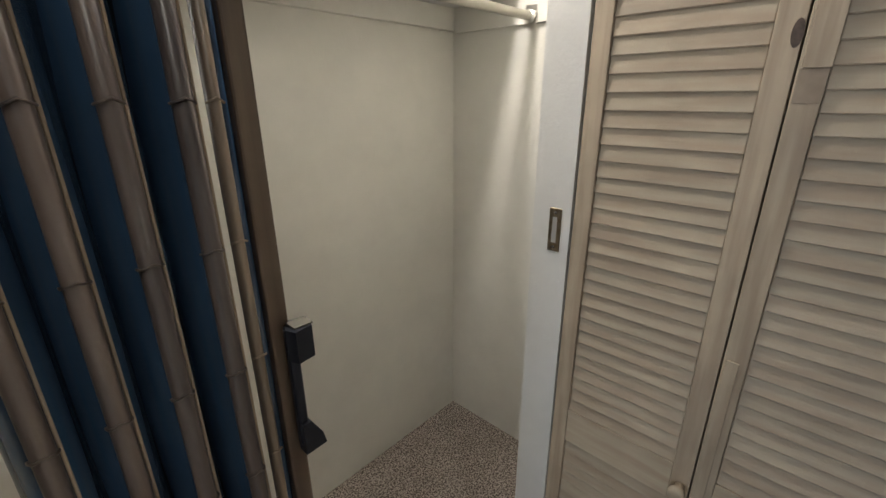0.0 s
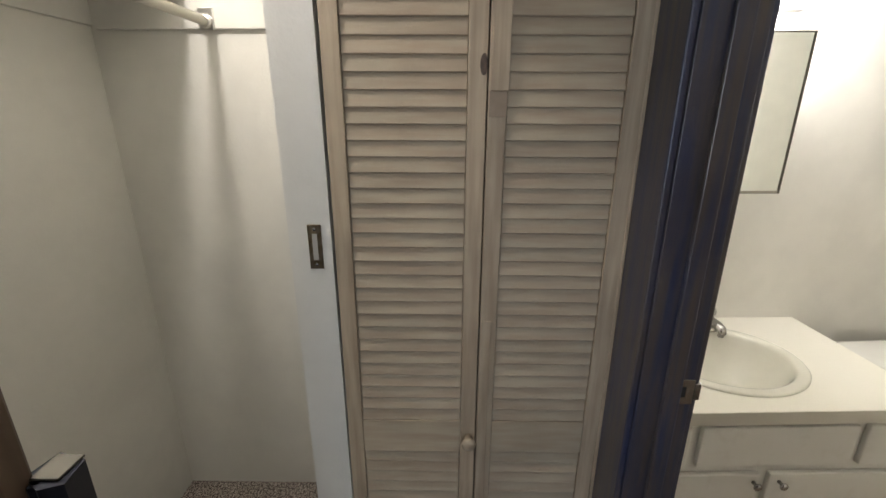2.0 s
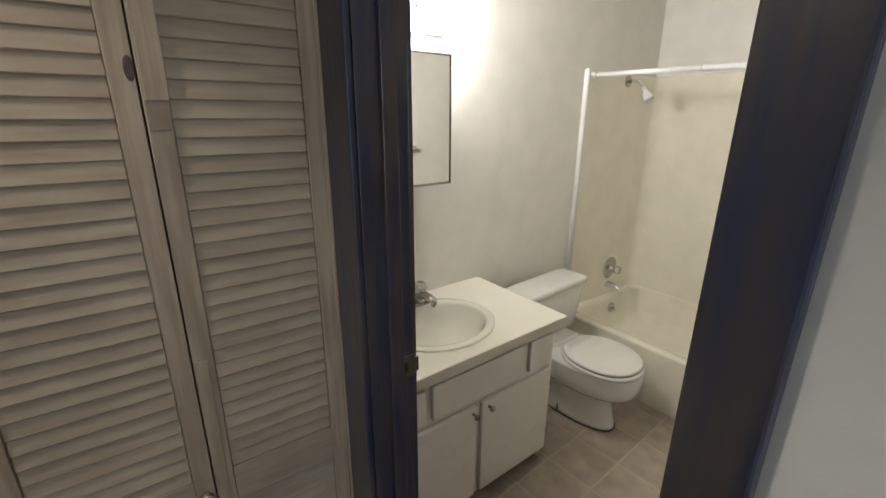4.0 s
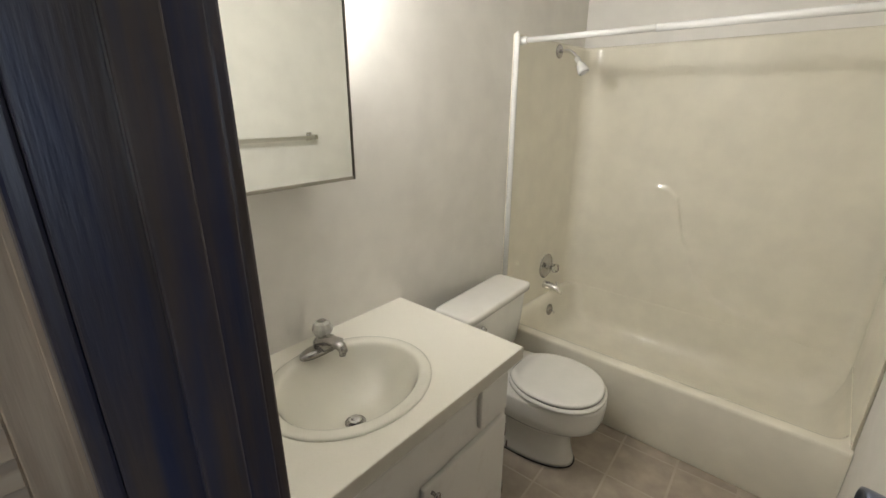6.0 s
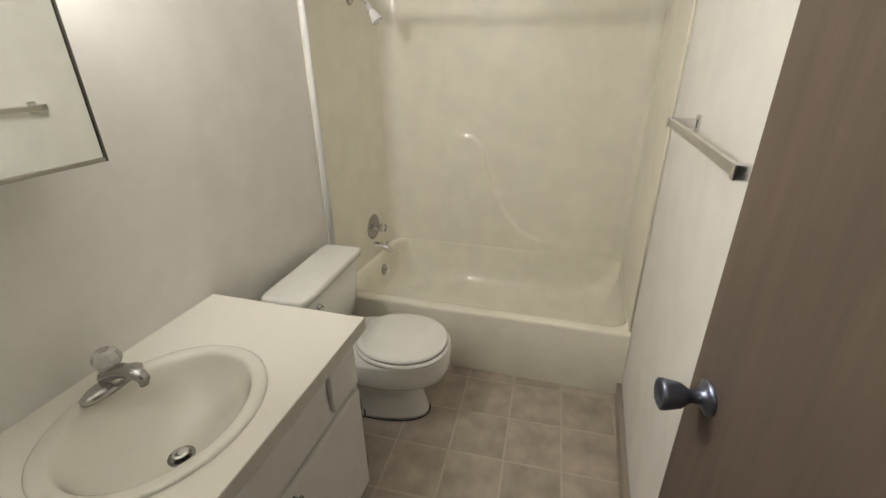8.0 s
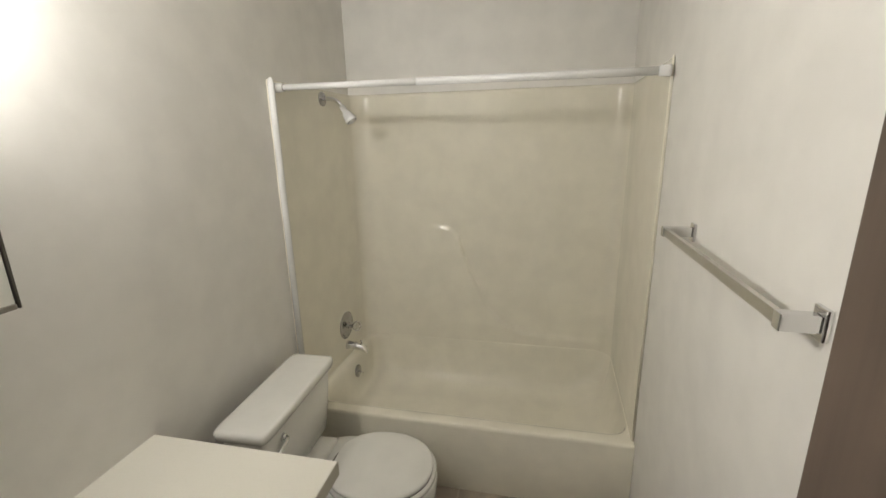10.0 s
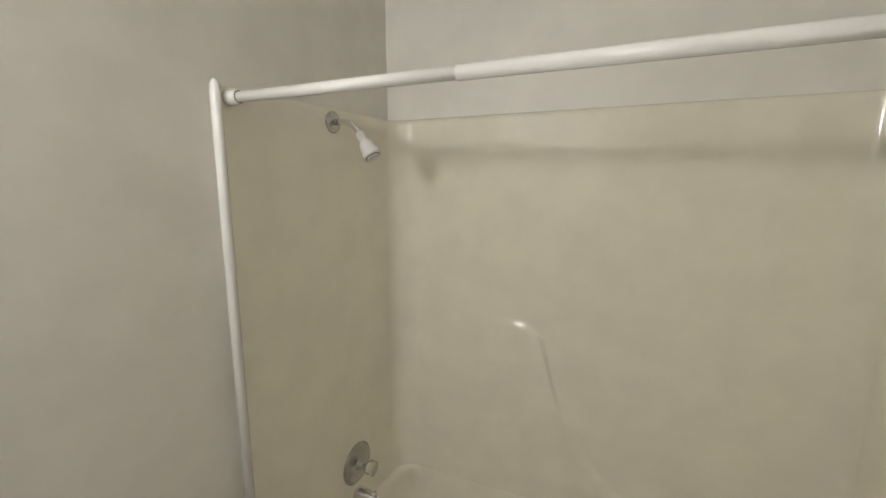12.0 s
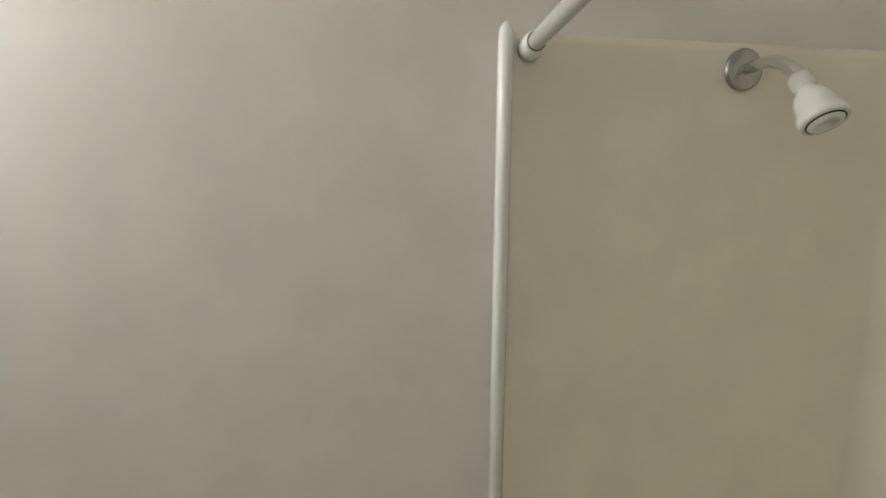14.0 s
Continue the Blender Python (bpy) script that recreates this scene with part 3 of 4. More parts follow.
# ---- vanity ----
def vanity():
    v = thing("vanity_cabinet", "white painted two-door bathroom vanity cabinet with chipped paint", "cabinet", (*WO, 0), SKEW)
    x1, y0, y1, zt = 0.549, -0.925, -0.058, 0.714
    part("carcass", box(0.001, x1 - 0.02, y0, y1, 0.075, 0.57, 0.001, 1), CABPAINT, v)
    part("side_panel", box(0.001, x1 - 0.02, y1, y1 + 0.016, 0.0, zt, 0.001, 1), CABPAINT, v)
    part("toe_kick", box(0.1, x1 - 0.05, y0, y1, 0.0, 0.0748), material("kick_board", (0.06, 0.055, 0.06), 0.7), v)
    part("face_frame", box(x1 - 0.0198, x1, y0, y1 + 0.016, 0.075, zt, 0.0015), CABPAINT, v)
    def drawer(name, a, b, za, zb):
        return part(name, box(x1 + 0.0005, x1 + 0.018, a, b, za, zb, 0.004, 3), CABPAINT, v)
    drawer("false_drawer_front", -0.704, -0.236, 0.549, 0.690)
    drawer("false_drawer_front", -0.206, -0.062, 0.549, 0.690)
    drawer("false_drawer_front", -0.915, -0.736, 0.549, 0.690)
    for a, b, ky in ((-0.468, -0.062, -0.436), (-0.902, -0.498, -0.516)):
        d = drawer("cabinet_door", a, b, 0.088, 0.518)
        part("cabinet_knob", lathe([(0.006, 0), (0.005, 0.012), (0.008, 0.016), (0.0125, 0.019), (0.0125, 0.023), (0.008, 0.026)], 16), DULL_CHROME, d, "small round chrome knob", True, pose(x1 + 0.018, ky, 0.490) @ AX)
        hy = b + 0.004 if ky > -0.45 else a - 0.004
        for hz in (0.448, 0.190):
            part("hinge", tube([(x1 + 0.012, hy, hz - 0.022), (x1 + 0.012, hy, hz + 0.022)], 0.006, 8), DULL_CHROME, d, "", True)
    c = thing("countertop", "cream laminate vanity countertop with a darker front edge", "countertop", (*WO, 0), SKEW)
    z0, z1 = 0.716, 0.755
    # slab with an oval hole for the basin
    cx, cy, rx, ry = BAS
    b = bmesh.new()
    n = 64
    hx = oval(cx, cy, rx - 0.012, ry - 0.012, z1, n)
    ox0, ox1, oy0, oy1 = 0.001, 0.579, -0.930, -0.001
    outer = []
    for x, y, _ in hx:
        dx, dy = x - cx, y - cy
        k = min((ox1 - cx) / dx if dx > 1e-9 else 1e9, (ox0 - cx) / dx if dx < -1e-9 else 1e9, (oy1 - cy) / dy if dy > 1e-9 else 1e9, (oy0 - cy) / dy if dy < -1e-9 else 1e9)
        outer.append((cx + dx * k, cy + dy * k, z1))
    for corner in ((ox0, oy0), (ox0, oy1), (ox1, oy0), (ox1, oy1)):
        i = min(range(n), key=lambda j: (outer[j][0] - corner[0]) ** 2 + (outer[j][1] - corner[1]) ** 2)
        outer[i] = (*corner, z1)
    vi = [b.verts.new(p) for p in hx]
    vo = [b.verts.new(p) for p in outer]
    vb = [b.verts.new((p[0], p[1], z0)) for p in outer]
    vj = [b.verts.new((p[0], p[1], z0)) for p in hx]
    for i in range(n):
        j = (i + 1) % n
        b.faces.new((vi[i], vo[i], vo[j], vi[j]))
        b.faces.new((vo[i], vb[i], vb[j], vo[j]))
        b.faces.new((vi[j], vj[j], vj[i], vi[i]))
        b.faces.new((vb[i], vj[i], vj[j], vb[j]))
    bmesh.ops.recalc_face_normals(b, faces=b.faces[:])
    part("top_slab", b, LAMINATE, c)
    part("edge_band", box(ox1 + 0.0004, ox1 + 0.002, oy0, oy1 + 0.002, z0 - 0.004, z1 - 0.0015), EDGE_STRIP, c, "darker laminate edge band")
    part("edge_band", box(ox0, ox1 + 0.0003, oy1 + 0.0004, oy1 + 0.002, z0 - 0.004, z1 - 0.0015), EDGE_STRIP, c)
    # basin
    s = thing("wash_basin", "oval cream drop-in wash basin with a chrome pop-up drain", "sink", (*WO, 0), SKEW)
    prof = [(0.0, 0.0004), (0.0, 0.005), (-0.004, 0.0085), (-0.010, 0.0100), (-0.026, 0.0100), (-0.033, 0.0085), (-0.038, 0.004), (-0.042, -0.004), (-0.050, -0.024), (-0.066, -0.060), (-0.092, -0.095), (-0.125, -0.122)]
    rings = []
    for dr, dz in prof:
        k = min(1, max(0, (-dr - 0.02) / 0.10))
        back = 0.030 * k      # the faucet deck at the back is wider
        rings.append(oval(cx + 0.5 * back, cy, rx + dr - 0.5 * back, ry + dr, z1 + dz, 56))
    rings.append(oval(cx + 0.014, cy, 0.050, 0.085, z1 - 0.138, 56))
    rings.append(oval(cx + 0.012, cy, 0.026, 0.026, z1 - 0.1425, 56))
    part("bowl", loft(rings, False, True), SINKM, s, "cream glazed bowl and rim", True)
    dr = pose(cx + 0.012, cy, z1 - 0.1405)
    part("drain_ring", lathe([(0.031, 0), (0.031, 0.002), (0.022, 0.003), (0.021, 0.0005)], 28), DULL_CHROME, s, "", True, dr)
    part("drain_stopper", lathe([(0.010, 0.001), (0.018, 0.010), (0.019, 0.013), (0.012, 0.0155)], 28), CHROME, s, "", True, dr)
    # faucet
    f = thing("basin_faucet", "chrome single-handle basin faucet with a clear acrylic knob", "faucet", (FAU[0], FAU[1], z1 + 0.0125), SKEW)
    rings = []
    for z, k in ((0, 1), (0.010, 1.0), (0.018, 0.86), (0.022, 0.6)):
        rings.append(oval(0, 0, 0.027 * k, 0.078 * k, z, 36, 2.4))
    part("base_plate", loft(rings), FAUCETM, f, "", True)
    part("spout", loft([[(x, r * 1.15 * math.cos(a), z + r * math.sin(a)) for a in np.linspace(0, 2 * math.pi, 16, endpoint=False)] for x, z, r in
                        ((-0.012, 0.030, 0.020), (0.012, 0.042, 0.021), (0.045, 0.056, 0.018), (0.080, 0.060, 0.0155), (0.108, 0.055, 0.014), (0.120, 0.046, 0.010))]), FAUCETM, f, "", True)
    part("aerator", tube([(0.108, 0, 0.050), (0.109, 0, 0.028)], 0.0105, 16), FAUCETM, f, "", True)
    kn = pose(0.006, 0.004, -0.012)
    part("valve_stem", lathe([(0.027, 0.022), (0.026, 0.045), (0.021, 0.062), (0.013, 0.070)], 20), FAUCETM, f, "", True, kn)
    rings = []
    for k, (r, z) in enumerate(((0.013, 0.066), (0.024, 0.071), (0.0315, 0.085), (0.0315, 0.098), (0.025, 0.112), (0.013, 0.117))):
        rings.append([((r * (1.0 if i % 2 else 0.90)) * math.cos(2 * math.pi * i / 20), (r * (1.0 if i % 2 else 0.90)) * math.sin(2 * math.pi * i / 20), z) for i in range(20)])
    part("acrylic_knob", loft(rings), FROST, f, "clear faceted acrylic knob", False, kn)
    part("knob_cap", lathe([(0.012, 0.1172), (0.013, 0.119), (0.006, 0.1205)], 16), FAUCETM, f, "", True, kn)
    part("lift_rod", tube([(-0.022, 0.0, 0.02), (-0.022, 0.0, 0.075)], 0.0025, 8), FAUCETM, f, "", True)


BAS = (0.296, -0.486, 0.222, 0.250)     # from the wall's origin: centre, half sizes
FAU = (0.190, -1.208)
vanity()


# ---- medicine cabinet and the light above ----
def medicine_cabinet():
    c = thing("medicine_cabinet", "cream wall medicine cabinet with a thin-framed mirrored door", "mirror cabinet", (*WO, 0), SKEW)
    y0, y1, z0, z1 = -0.703, -0.340, 1.306, 1.795
    part("cabinet_body", box(0.0005, 0.170, y0 + 0.045, y1 - 0.02, z0 + 0.012, z1 - 0.012, 0.002), WHITEPAINT, c)
    d = part("cabinet_door", box(0.1705, 0.184, y0, y1, z0, z1, 0.001, 1), WHITEPAINT, c)
    part("mirror", box(0.1843, 0.1885, y0 + 0.006, y1 - 0.006, z0 + 0.006, z1 - 0.006), MIRROR, d, "mirror glass")
    # right frame piece is coloured darker to paint what it reflects
    for ya, yb, za, zb in ((y0, y0 + 0.006, z0, z1), (y1 - 0.0045, y1 + 0.0005, z0, z1), (y0 + 0.0082, y1 - 0.0062, z0, z0 + 0.009), (y0 + 0.0082, y1 - 0.0062, z1 - 0.006, z1)):
        part("mirror_frame", box(0.1843, 0.1925, ya, yb, za, zb, 0.001, 1), FRAMEDARK if za == z0 and zb == z1 and ya > y0 + 0.01 else FRAMEGREY, d, "thin metal mirror edge, the right one darkened for its reflection")


medicine_cabinet()


def vanity_light():
    l = thing("vanity_light", "lit white box light fixture above the medicine cabinet", "wall light", (*WO, 0), SKEW)
    part("back_plate", box(0.0005, 0.02, -0.640, -0.262, 1.885, 2.035, 0.003), WHITEPAINT, l)
    part("diffuser", box(0.0205, 0.112, -0.628, -0.274, 1.895, 2.025, 0.012, 3), GLOW_VANITY, l, "glowing white diffuser").visible_shadow = False
    part("finial", lathe([(0.007, 0), (0.009, 0.006), (0.004, 0.012)], 12), DULL_CHROME, l, "", True, pose(0.1125, -0.451, 1.955) @ AX)


vanity_light()


# ---- toilet ----
def toilet():
    t = thing("toilet", "white two-piece toilet with its lid down", "toilet", (0.016, -0.385, 0), 4.2)
    # tank, tapering down
    rings = []
    for z, x0, x1, hw, p in ((0.375, 0.125, 0.245, 0.20, 6), (0.39, 0.115, 0.26, 0.215, 7), (0.50, 0.11, 0.268, 0.236, 8), (0.647, 0.105, 0.275, 0.247, 9)):
        rings.append(oval((x0 + x1) / 2, 0, (x1 - x0) / 2, hw, z, 40, p))
    part("tank", loft(rings), CHINA, t, "", True)
    rings = []
    for z, g in ((0.649, -0.004), (0.653, 0.004), (0.675, 0.006), (0.683, 0.002), (0.686, -0.008)):
        rings.append(oval(0.190, 0, 0.092 + g, 0.259 + g, z, 48, 12))
    part("tank_lid", loft(rings), CHINA, t, "", True)
    part("flush_boss", lathe([(0.015, 0), (0.015, 0.006), (0.011, 0.012)], 16), CHROME, t, "", True, pose(0.2745, -0.150, 0.600) @ AX)
    part("flush_handle", tube([(0.285, -0.150, 0.600), (0.293, -0.162, 0.598), (0.296, -0.197, 0.592), (0.296, -0.217, 0.588)], [0.011, 0.008, 0.006, 0.007], 12), CHROME, t, "chrome flush lever", True)
    # bowl
    rings = []
    for z, x0, x1, hw in ((0.005, 0.18, 0.672, 0.106), (0.03, 0.18, 0.670, 0.104), (0.10, 0.20, 0.650, 0.093), (0.17, 0.23, 0.645, 0.093), (0.205, 0.25, 0.680, 0.114), (0.225, 0.25, 0.728, 0.150), (0.250, 0.24, 0.760, 0.169), (0.29, 0.235, 0.770, 0.176), (0.350, 0.23, 0.774, 0.178), (0.366, 0.23, 0.770, 0.176)):
        rings.append([( (x0 + x1) / 2 + (x1 - x0) / 2 * math.copysign(abs(math.cos(a)) ** (1.0 if math.cos(a) > 0 else 0.6), math.cos(a)), hw * math.copysign(abs(math.sin(a)) ** 0.9, math.sin(a)), z) for a in np.linspace(0, 2 * math.pi, 44, endpoint=False)])
    part("bowl", loft(rings), CHINA, t, "", True)
    part("tank_shelf", box(0.08, 0.33, -0.15, 0.15, 0.33, 0.376, 0.015, 3), CHINA, t, "", True)
    def ring(cx, rx, ry, z0, z1, r):
        out = []
        for z, g in ((z0, -r), (z0 + r * 0.5, 0), (z1 - r, 0), (z1 - r * 0.3, -r * 0.5), (z1, -r * 1.6)):
            o = oval(cx, 0, rx + g, ry + g, z, 48, 2.15)
            out.append([(max(x, SX0 + 0.0), y, zz) for x, y, zz in o])
        return out
    SX0 = 0.385
    part("seat", loft(ring(0.564, 0.206, 0.183, 0.368, 0.388, 0.007)), SEAT, t, "white plastic toilet seat", True)
    part("lid", loft(ring(0.561, 0.198, 0.175, 0.3905, 0.408, 0.007)), SEAT, t, "white plastic toilet lid, closed", True)
    # dark sheet stands for the shade in the gap between seat and lid
    part("seat_shade_sheet", loft([oval(0.563, 0, 0.195, 0.172, z, 48, 2.15) for z in (0.3882, 0.3904)]), SEAM, t)
    for y in (-0.075, 0.075):
        part("hinge", box(0.385, 0.425, y - 0.02, y + 0.02, 0.37, 0.402, 0.006), SEAT, t)
        part("floor_bolt", tube([(0.40, y * 1.46, 0.02), (0.40, y * 1.46, 0.055)], 0.004, 8), DULL_CHROME, t)

    part("caulk_line", loft([oval(0.427, 0, 0.250, 0.110, z, 44, 2.2) for z in (0.0075, 0.010)]), BLACK, t)


toilet()


# ---- towel bar ----
def towel_bar():
    b = thing("towel_bar", "square chrome towel bar on the cream wall", "towel bar")
    z, ya, yb = 1.325, -0.938, -0.356
    xs = {ya: 1.470, yb: 1.449}      # it hangs a little askew
    ring = [[(xs[y] + dx, y + dy, z + dz) for dx, dz in ((-0.0005, -0.010), (0.009, -0.010), (0.009, 0.010), (-0.0005, 0.010))] for y, dy in ((ya, 0.011), (yb, -0.011))]
    part("bar", loft(ring), ALU, b)
    for y in (ya, yb):
        part("post", box(xs[y] - 0.004, XR - 0.009, y - 0.0105, y + 0.0105, z - 0.013, z + 0.013, 0.002), CHROME, b)
        part("wall_plate", box(XR - 0.0088, XR - 0.0005, y - 0.017, y + 0.017, z - 0.024, z + 0.024, 0.003), CHROME, b)


towel_bar()


# ---- bifold louvred doors ----
LEAN = -0.25                      # the panels hang slightly out of plumb


def louvre_panel(name, y0, y1, label, top=2.0):
    p = thing(name, label, "louvered door", (0, 0, 0), 0, "bifold louvred door panels")
    p.matrix_basis = pose(0, y0, 0, LEAN, 0, 0) @ pose(0, -y0 - 0.0035, 0)
    x0, x1 = XH - 0.032, XH + 0.000
    st = 0.036
    part("stile", box(x0, x1, y0, y0 + st, 0.02, top, 0.0015), STILEWOOD, p)
    part("stile", box(x0, x1, y1 - st, y1, 0.02, top, 0.0015), STILEWOOD, p)
    a, b = y0 + st + 0.0006, y1 - st - 0.0006
    part("top_rail", box(x0 + 0.002, x1 - 0.001, a, b, top - 0.08, top, 0.001), RAWWOOD, p)
    part("middle_rail", box(x0 + 0.002, x1 - 0.001, a, b, 0.755, 0.846, 0.001), RAWWOOD, p)
    part("bottom_rail", box(x0 + 0.002, x1 - 0.001, a, b, 0.02, 0.12, 0.001), RAWWOOD, p)
    m = None
    pitch = 0.0312
    for z0, z1 in ((0.121, 0.754), (0.849, top - 0.081)):
        n = round((z1 - z0) / pitch)
        for i in range(n):
            zc = z0 + (z1 - z0) * (i + 0.5) / n
            if m is None:
                bm = box(-0.0028, 0.0028, 0, b - a, -0.0184, 0.0184, 0.0018, 1)
                bm.transform(Matrix.Rotation(radians(-10), 4, "Y"))
                m = bm_mesh("slat", bm, RAWWOOD)
            s = new("slat", m)
            s.parent = p
            s.matrix_basis = pose(x0 + 0.0235, a, zc, random.uniform(-0.12, 0.12), random.uniform(-1.6, 1.6), 0)
    return p


YM = -2.114
pl = louvre_panel("bifold_panel", YB0 + 0.004, YM - 0.0015, "unpainted pine louvred bifold panel with a small wooden knob")
part("bifold_knob", lathe([(0.009, 0), (0.008, 0.010), (0.015, 0.018), (0.0175, 0.026), (0.012, 0.033)], 20), RAWWOOD, pl, "small round wooden knob", True, pose(XH, YM - 0.018, 0.800) @ AX)
pr = louvre_panel("bifold_panel", YM + 0.0015, YB1 + 0.000, "unpainted pine louvred bifold panel beside the dark door frame")
part("stile_facing", box(XH + 0.0004, XH + 0.0035, YM + 0.006, YM + 0.040, 1.600, 1.995, 0.001, 1), STILEWOOD, pr, "paler unfinished splice in the stile")
part("stile_facing", box(XH + 0.0004, XH + 0.0030, YM + 0.004, YM + 0.026, 0.022, 1.118, 0.001, 1), STILEWOOD, pr, "paler unfinished splice in the stile")
part("knot", lathe([(0.0075, 0), (0.004, 0.0006), (0.001, 0.0008)], 16, sx=2.6, sy=1.0), KNOT, pl, "dark knot in the pine", False, pose(XH + 0.0001, YM - 0.008, 1.648) @ AX)
part("mended_patch", box(XH + 0.0003, XH + 0.0012, YM + 0.004, YM + 0.038, 1.553, 1.5995, 0.0005, 1), PATCH, pr, "darker filled patch in the stile")
structure("bifold_track", box(XH - 0.05, XH - 0.005, YB0 + 0.001, YB1, 2.003, 2.028), ALU)


# ---- strike for the folding door ----
def folding_strike():
    s = thing("folding_door_strike", "tarnished brass strike plate on the white wall strip", "strike plate")
    ya, yb, za, zb = -2.479, -2.450, 1.240, 1.338
    x = XH
    part("plate", box(x + 0.0003, x + 0.0025, ya, yb, za, zb, 0.0008, 1), BRASS, s)
    part("recess", box(x + 0.0027, x + 0.0034, ya + 0.009, yb - 0.009, za + 0.020, zb - 0.020), RECESS, s)
    for z in (za + 0.010, zb - 0.010):
        part("screw", lathe([(0.0038, 0), (0.0034, 0.0012)], 12), DULL_CHROME, s, "", True, pose(x + 0.0025, (ya + yb) / 2, z) @ AX)


folding_strike()


# ---- closet shelf, cleats, rod ----
def closet_fit():
    sh = thing("closet_shelf", "white painted closet shelf", "shelf")
    part("board", box(CX + 0.002, 2.478, CY + 0.002, -2.985, 1.898, 1.917, 0.001), WHITEPAINT, sh)
    cl = thing("shelf_cleats", "painted wooden cleats under the closet shelf", "cleat")
    part("side_cleat", box(CX + 0.0005, CX + 0.019, CY + 0.02, -2.56, 1.806, 1.897, 0.002), CLOSET_PAINT, cl)
    part("back_cleat", box(CX + 0.0005, 2.478, CY + 0.0005, CY + 0.0195, 1.815, 1.897, 0.002), CLOSET_PAINT, cl)
    rod = thing("closet_rod", "cream painted closet hanging rod in a metal socket", "closet rod")
    part("rod", tube([(CX + 0.022, -2.930, 1.826), (2.474, -2.930, 1.826)], 0.0145, 20), RODPAINT, rod, "", True)
    part("rod_socket", box(CX + 0.0195, CX + 0.024, -2.953, -2.907, 1.802, 1.864, 0.002), ALU, rod)
    part("socket_rim", lathe([(0.021, 0), (0.021, 0.014), (0.019, 0.016)], 20), ALU, rod, "", True, pose(CX + 0.0242, -2.930, 1.826) @ AX)
    hook = thing("wall_hook", "small dark hook on the closet back wall", "hook")
    part("peg", tube([(0.948, CY + 0.0195, 1.853), (0.948, CY + 0.045, 1.847), (0.948, CY + 0.052, 1.857)], 0.006, 10), BRASS, hook, "", True)


closet_fit()


# ---- folding woven-wood door, stacked open ----
def folding_door():
    d = thing("folding_door", "dark woven-wood folding door, stacked open at the closet", "folding door")
    ztop = 2.075
    px, py = 1.440, -2.512
    part("lead_post", box(px - 0.013, px + 0.012, py - 0.030, py + 0.018, 0.012, ztop, 0.003), POSTWOOD, d, "dark wooden lead post")
    part("latch_handle", box(px - 0.016, px - 0.002, py + 0.0185, py + 0.030, 1.120, 1.300, 0.003), BLACKMETAL, d, "dark metal latch handle")
    b = loft([[(x, y, z) for x, y in ((px - 0.037, py + 0.016), (px - 0.030, py + 0.042), (px - 0.006, py + 0.046), (px + 0.000, py + 0.031), (px - 0.012, py + 0.010))] for z in (1.256, 1.300)])
    part("latch_lug", b, BLACKMETAL, d)
    # thin paler sheet paints the light falling on the latch top
    part("lug_top_lit", box(px - 0.033, px - 0.008, py + 0.018, py + 0.040, 1.3002, 1.3025, 0.0005, 1), FRAMEDARK, d, "latch top, painted paler for the light on it")
    part("latch_lug", loft([[(x, y, z) for x, y in ((px - w, py + 0.010), (px - w, py + 0.034), (px - 0.004, py + 0.036), (px - 0.004, py + 0.010))] for z, w in ((1.108, 0.036), (1.128, 0.032), (1.156, 0.017))]), BLACKMETAL, d)
    zc = [0.122 + 0.1444 * k for k in range(14)]
    x = px + 0.034
    pitch, ya0, yb0 = 0.0275, py - 0.050, py + 0.022
    leg = math.hypot(pitch, yb0 - ya0)
    za, zb = 0.02, ztop - 0.01
    # fold legs in the navy that stands for sheen and shade
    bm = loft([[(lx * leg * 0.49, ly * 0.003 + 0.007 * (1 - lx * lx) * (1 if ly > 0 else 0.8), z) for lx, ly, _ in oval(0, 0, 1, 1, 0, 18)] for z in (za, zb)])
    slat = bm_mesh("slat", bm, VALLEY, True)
    ridge = bm_mesh("ridge_slat", loft([oval(0, 0, 0.0095, 0.0105, z, 20) for z in (za, zb)]), BAMBOO, True)
    edge = bm_mesh("edge_strip", box(-0.0016, 0.0016, -0.0035, 0.0035, za, zb, 0.0008, 1), CORD)
    cb = bmesh.new()
    for z in zc:
        join(cb, tube([(0.0105 * math.sin(a), 0.0115 * math.cos(a), z - 0.005 * abs(math.sin(a))) for a in np.linspace(-1.7, 1.7, 11)], 0.0014, 6))
    cord = bm_mesh("cord", cb, BAMBOO, True)
    for k in range(8):
        ya, yb = (ya0, yb0) if k % 2 == 0 else (yb0, ya0)
        ang = math.degrees(math.atan2(yb - ya, pitch))
        s = new("slat", slat)
        s.parent = d
        s.matrix_basis = pose(x + pitch * (k + 0.5), (ya + yb) / 2, 0, 0, 0, ang)
        if k % 2:
            continue
        for nm, me, dx, dy in (("ridge_slat", ridge, 0, 0), ("edge_strip", edge, -0.0115, -0.004), ("cord", cord, 0, 0)):
            s = new(nm, me)
            s.parent = d
            s.matrix_basis = pose(x + pitch * (k + 1) + dx, yb0 + 0.006 + dy, 0)
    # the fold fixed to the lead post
    part("web_slat", loft([oval(px + 0.0185, py + 0.002, 0.0068, 0.007, z, 16) for z in (za, zb)]), VALLEY, d, "dark slat in the fold, daylight sheen painted in blue", True)
    part("lead_slat", loft([oval(px + 0.0300, py + 0.014, 0.0066, 0.0110, z, 16) for z in (za, zb)]), LEADSLAT, d, "paler slat beside the lead post", True)
    lb = bmesh.new()
    for z in zc:
        join(lb, tube([(px + 0.021, py + 0.018, z - 0.005), (px + 0.0300, py + 0.0262, z), (px + 0.0385, py + 0.018, z - 0.005)], 0.0014, 6))
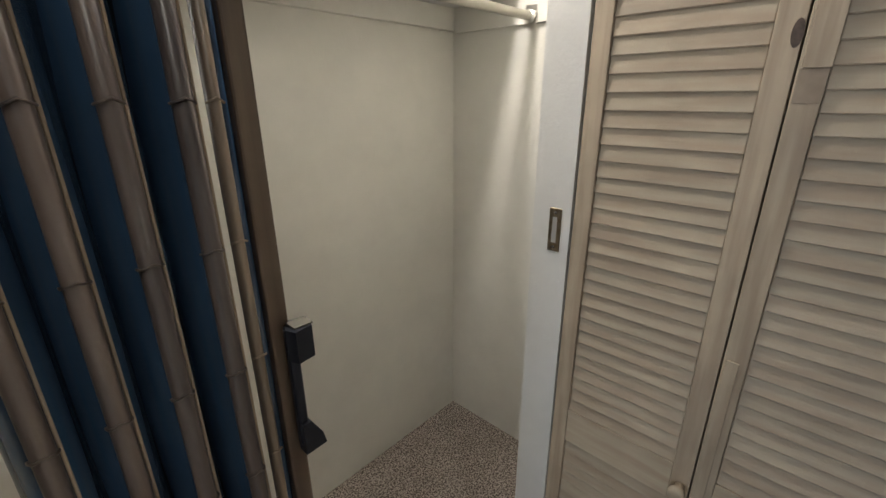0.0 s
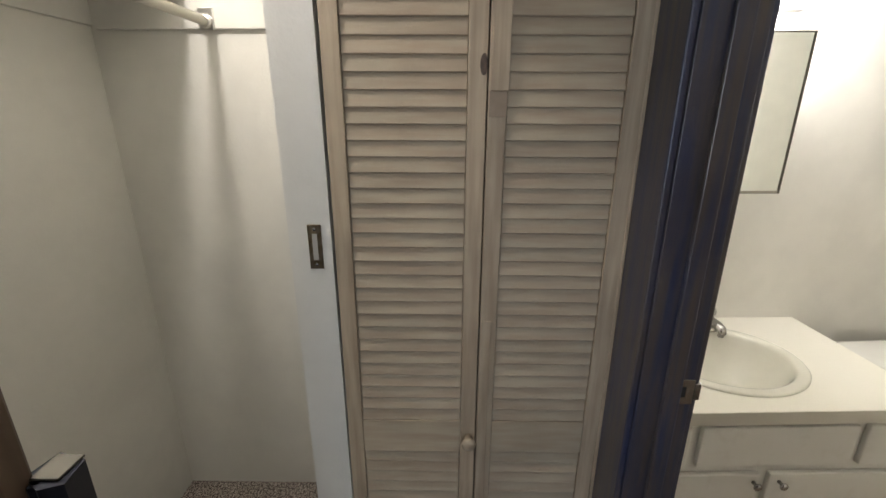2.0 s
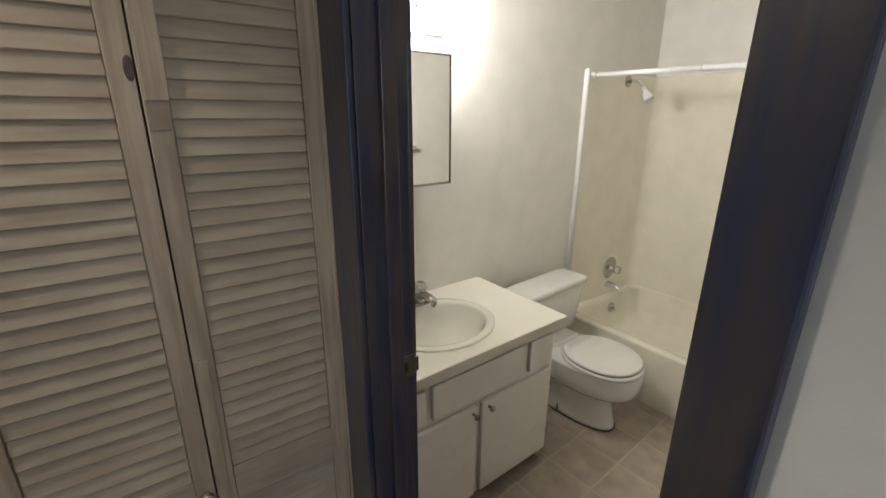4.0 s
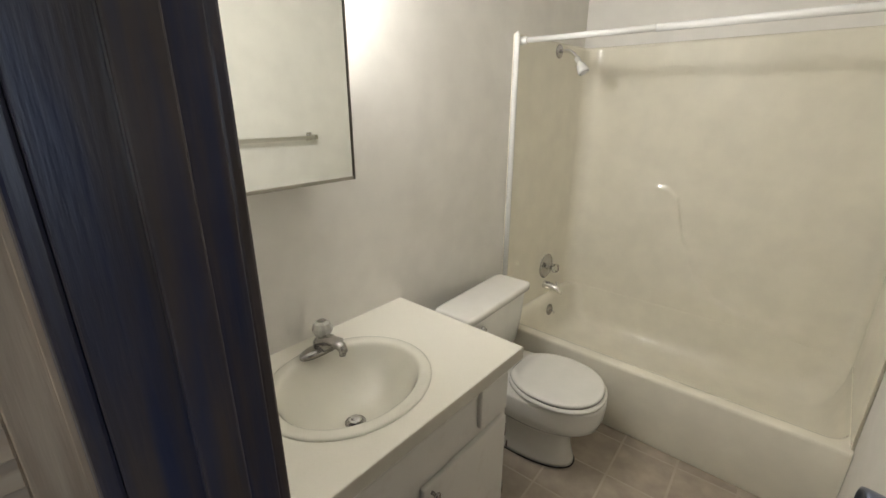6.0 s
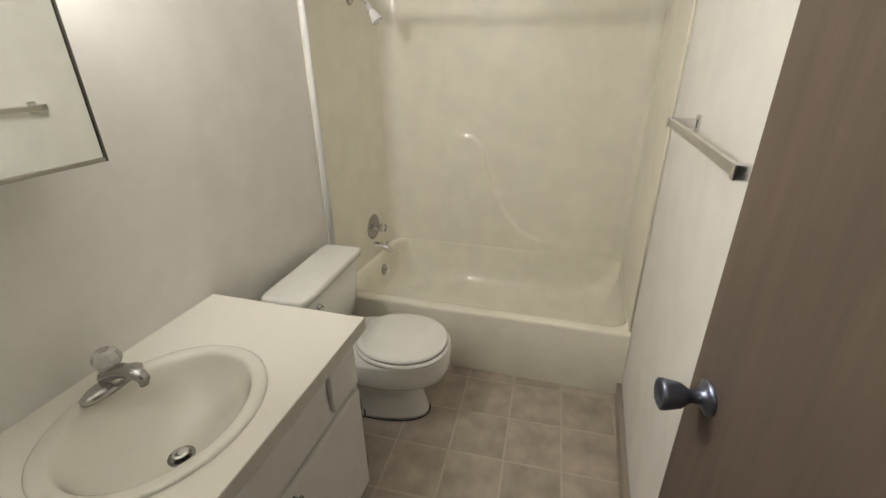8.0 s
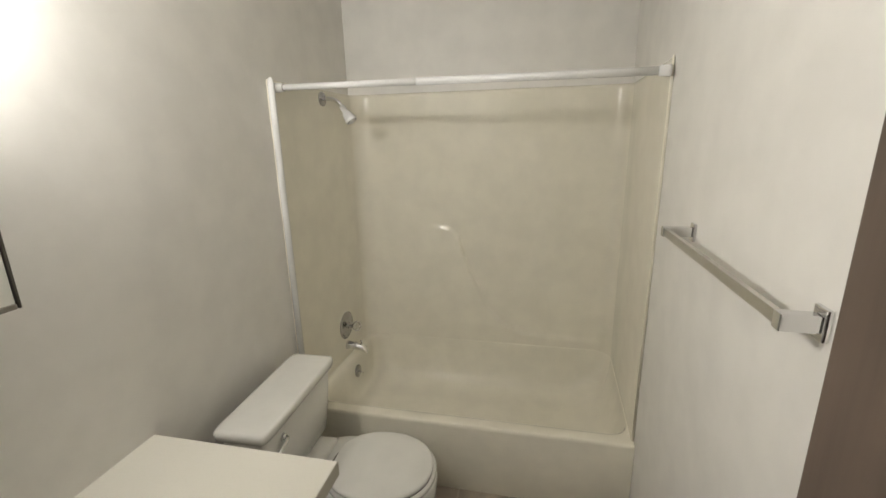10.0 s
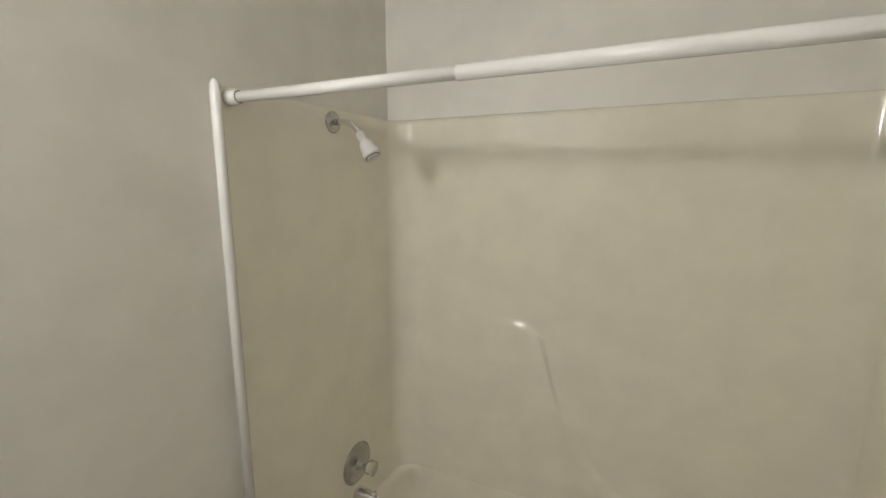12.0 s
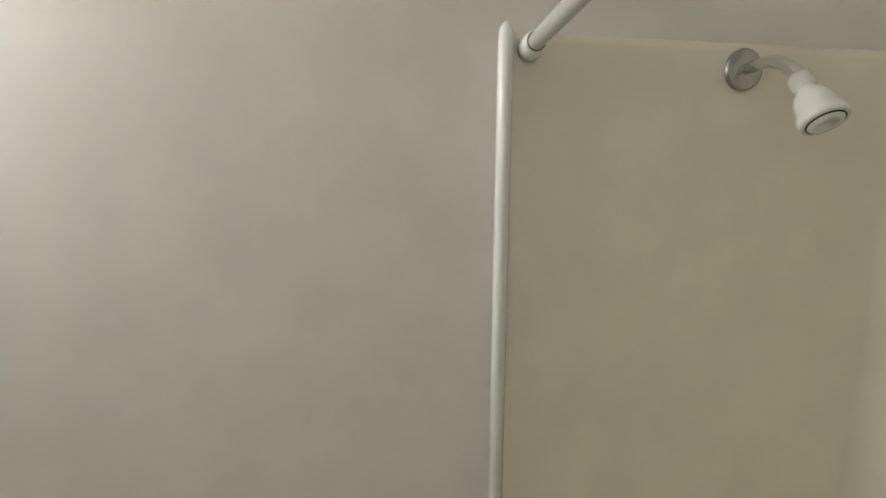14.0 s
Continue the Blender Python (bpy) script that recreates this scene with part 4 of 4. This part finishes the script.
    part("cord", lb, CORD, d, "", True)
    structure("folding_door_track", box(XH + 0.002, XC1 - 0.002, py - 0.020, py + 0.020, ztop + 0.001, ztop + 0.0245), ALU)


LEADSLAT = material("pale_slat", (0.27, 0.205, 0.145), 0.35, scale=5, stretch=(14, 14, 0.6), colour2=(0.19, 0.145, 0.105), coat=0.2)
BLACKMETAL = material("dark_metal", (0.025, 0.028, 0.04), 0.3, 0.5, wear=0.1)
folding_door()

# unseen hall ceiling light with a glowing shade, added as fill; closet bulb socket
for nm, (x, y) in (("hall_fill_fixture", (1.75, -2.2)),):
    cl = thing(nm, "round white glass ceiling light, unseen, added as fill", "ceiling light", (x, y, H))
    part("base", lathe([(0.15, -0.02), (0.15, -0.0005)], 32), WHITEPAINT, cl, "", True)
    part("glass_shade", lathe([(0.02, -0.085), (0.09, -0.075), (0.135, -0.045), (0.145, -0.021)], 32), GLOW, cl, "", True)
cb = thing("closet_bulb", "bare bulb in a closet ceiling socket", "light bulb", (1.05, -2.90, H))
part("socket", lathe([(0.02, -0.035), (0.045, -0.0005)], 20), WHITEPAINT, cb, "", True)

# window in the room behind
win = tagged(new("window_1"), "aluminium window in the room behind", kind="structure")
for a in ((-3.0, -2.96, 0.9, 2.1), (-1.24, -1.2, 0.9, 2.1), (-2.959, -1.241, 0.9, 0.94), (-2.959, -1.241, 2.06, 2.1), (-2.12, -2.08, 0.941, 2.059)):
    part("window_frame", box(4.51, 4.56, a[0], a[1], a[2], a[3], 0.002), ALU, win)

# baseboards
structure("baseboard_bath_east", box(XR - 0.022, XR - 0.0005, -1.074, 0.020, 0.0005, 0.085, 0.002), BASEGREY, "brown rubber base along the wall")

# ---- floor tiles ----
floor = structure("floor", box(XL - 0.05, XR + 0.2, YS_OUT + 0.001, 0.08, -0.0055, 0.001), GROUT, "grey-brown vinyl tile floor")
tile_mesh = bm_mesh("tile", box(-0.1096, 0.1096, -0.1096, 0.1096, 0.0, 0.0008, 0.0005, 1), TILE)
TS, TURN = 0.2286, 4.5           # the floor is laid a little askew
for i in range(-7, 3):
    for j in range(-7, 4):
        m = pose(1.292, -0.478, 0.0011, 0, 0, TURN) @ pose((i + 0.5) * TS, (j + 0.5) * TS, 0)
        x, y = m.translation.x, m.translation.y
        if -0.05 < x < XR + 0.05 and YS_OUT + 0.09 < y < 0.10:
            t = new("tile", tile_mesh)
            t.parent = floor
            t.matrix_basis = m
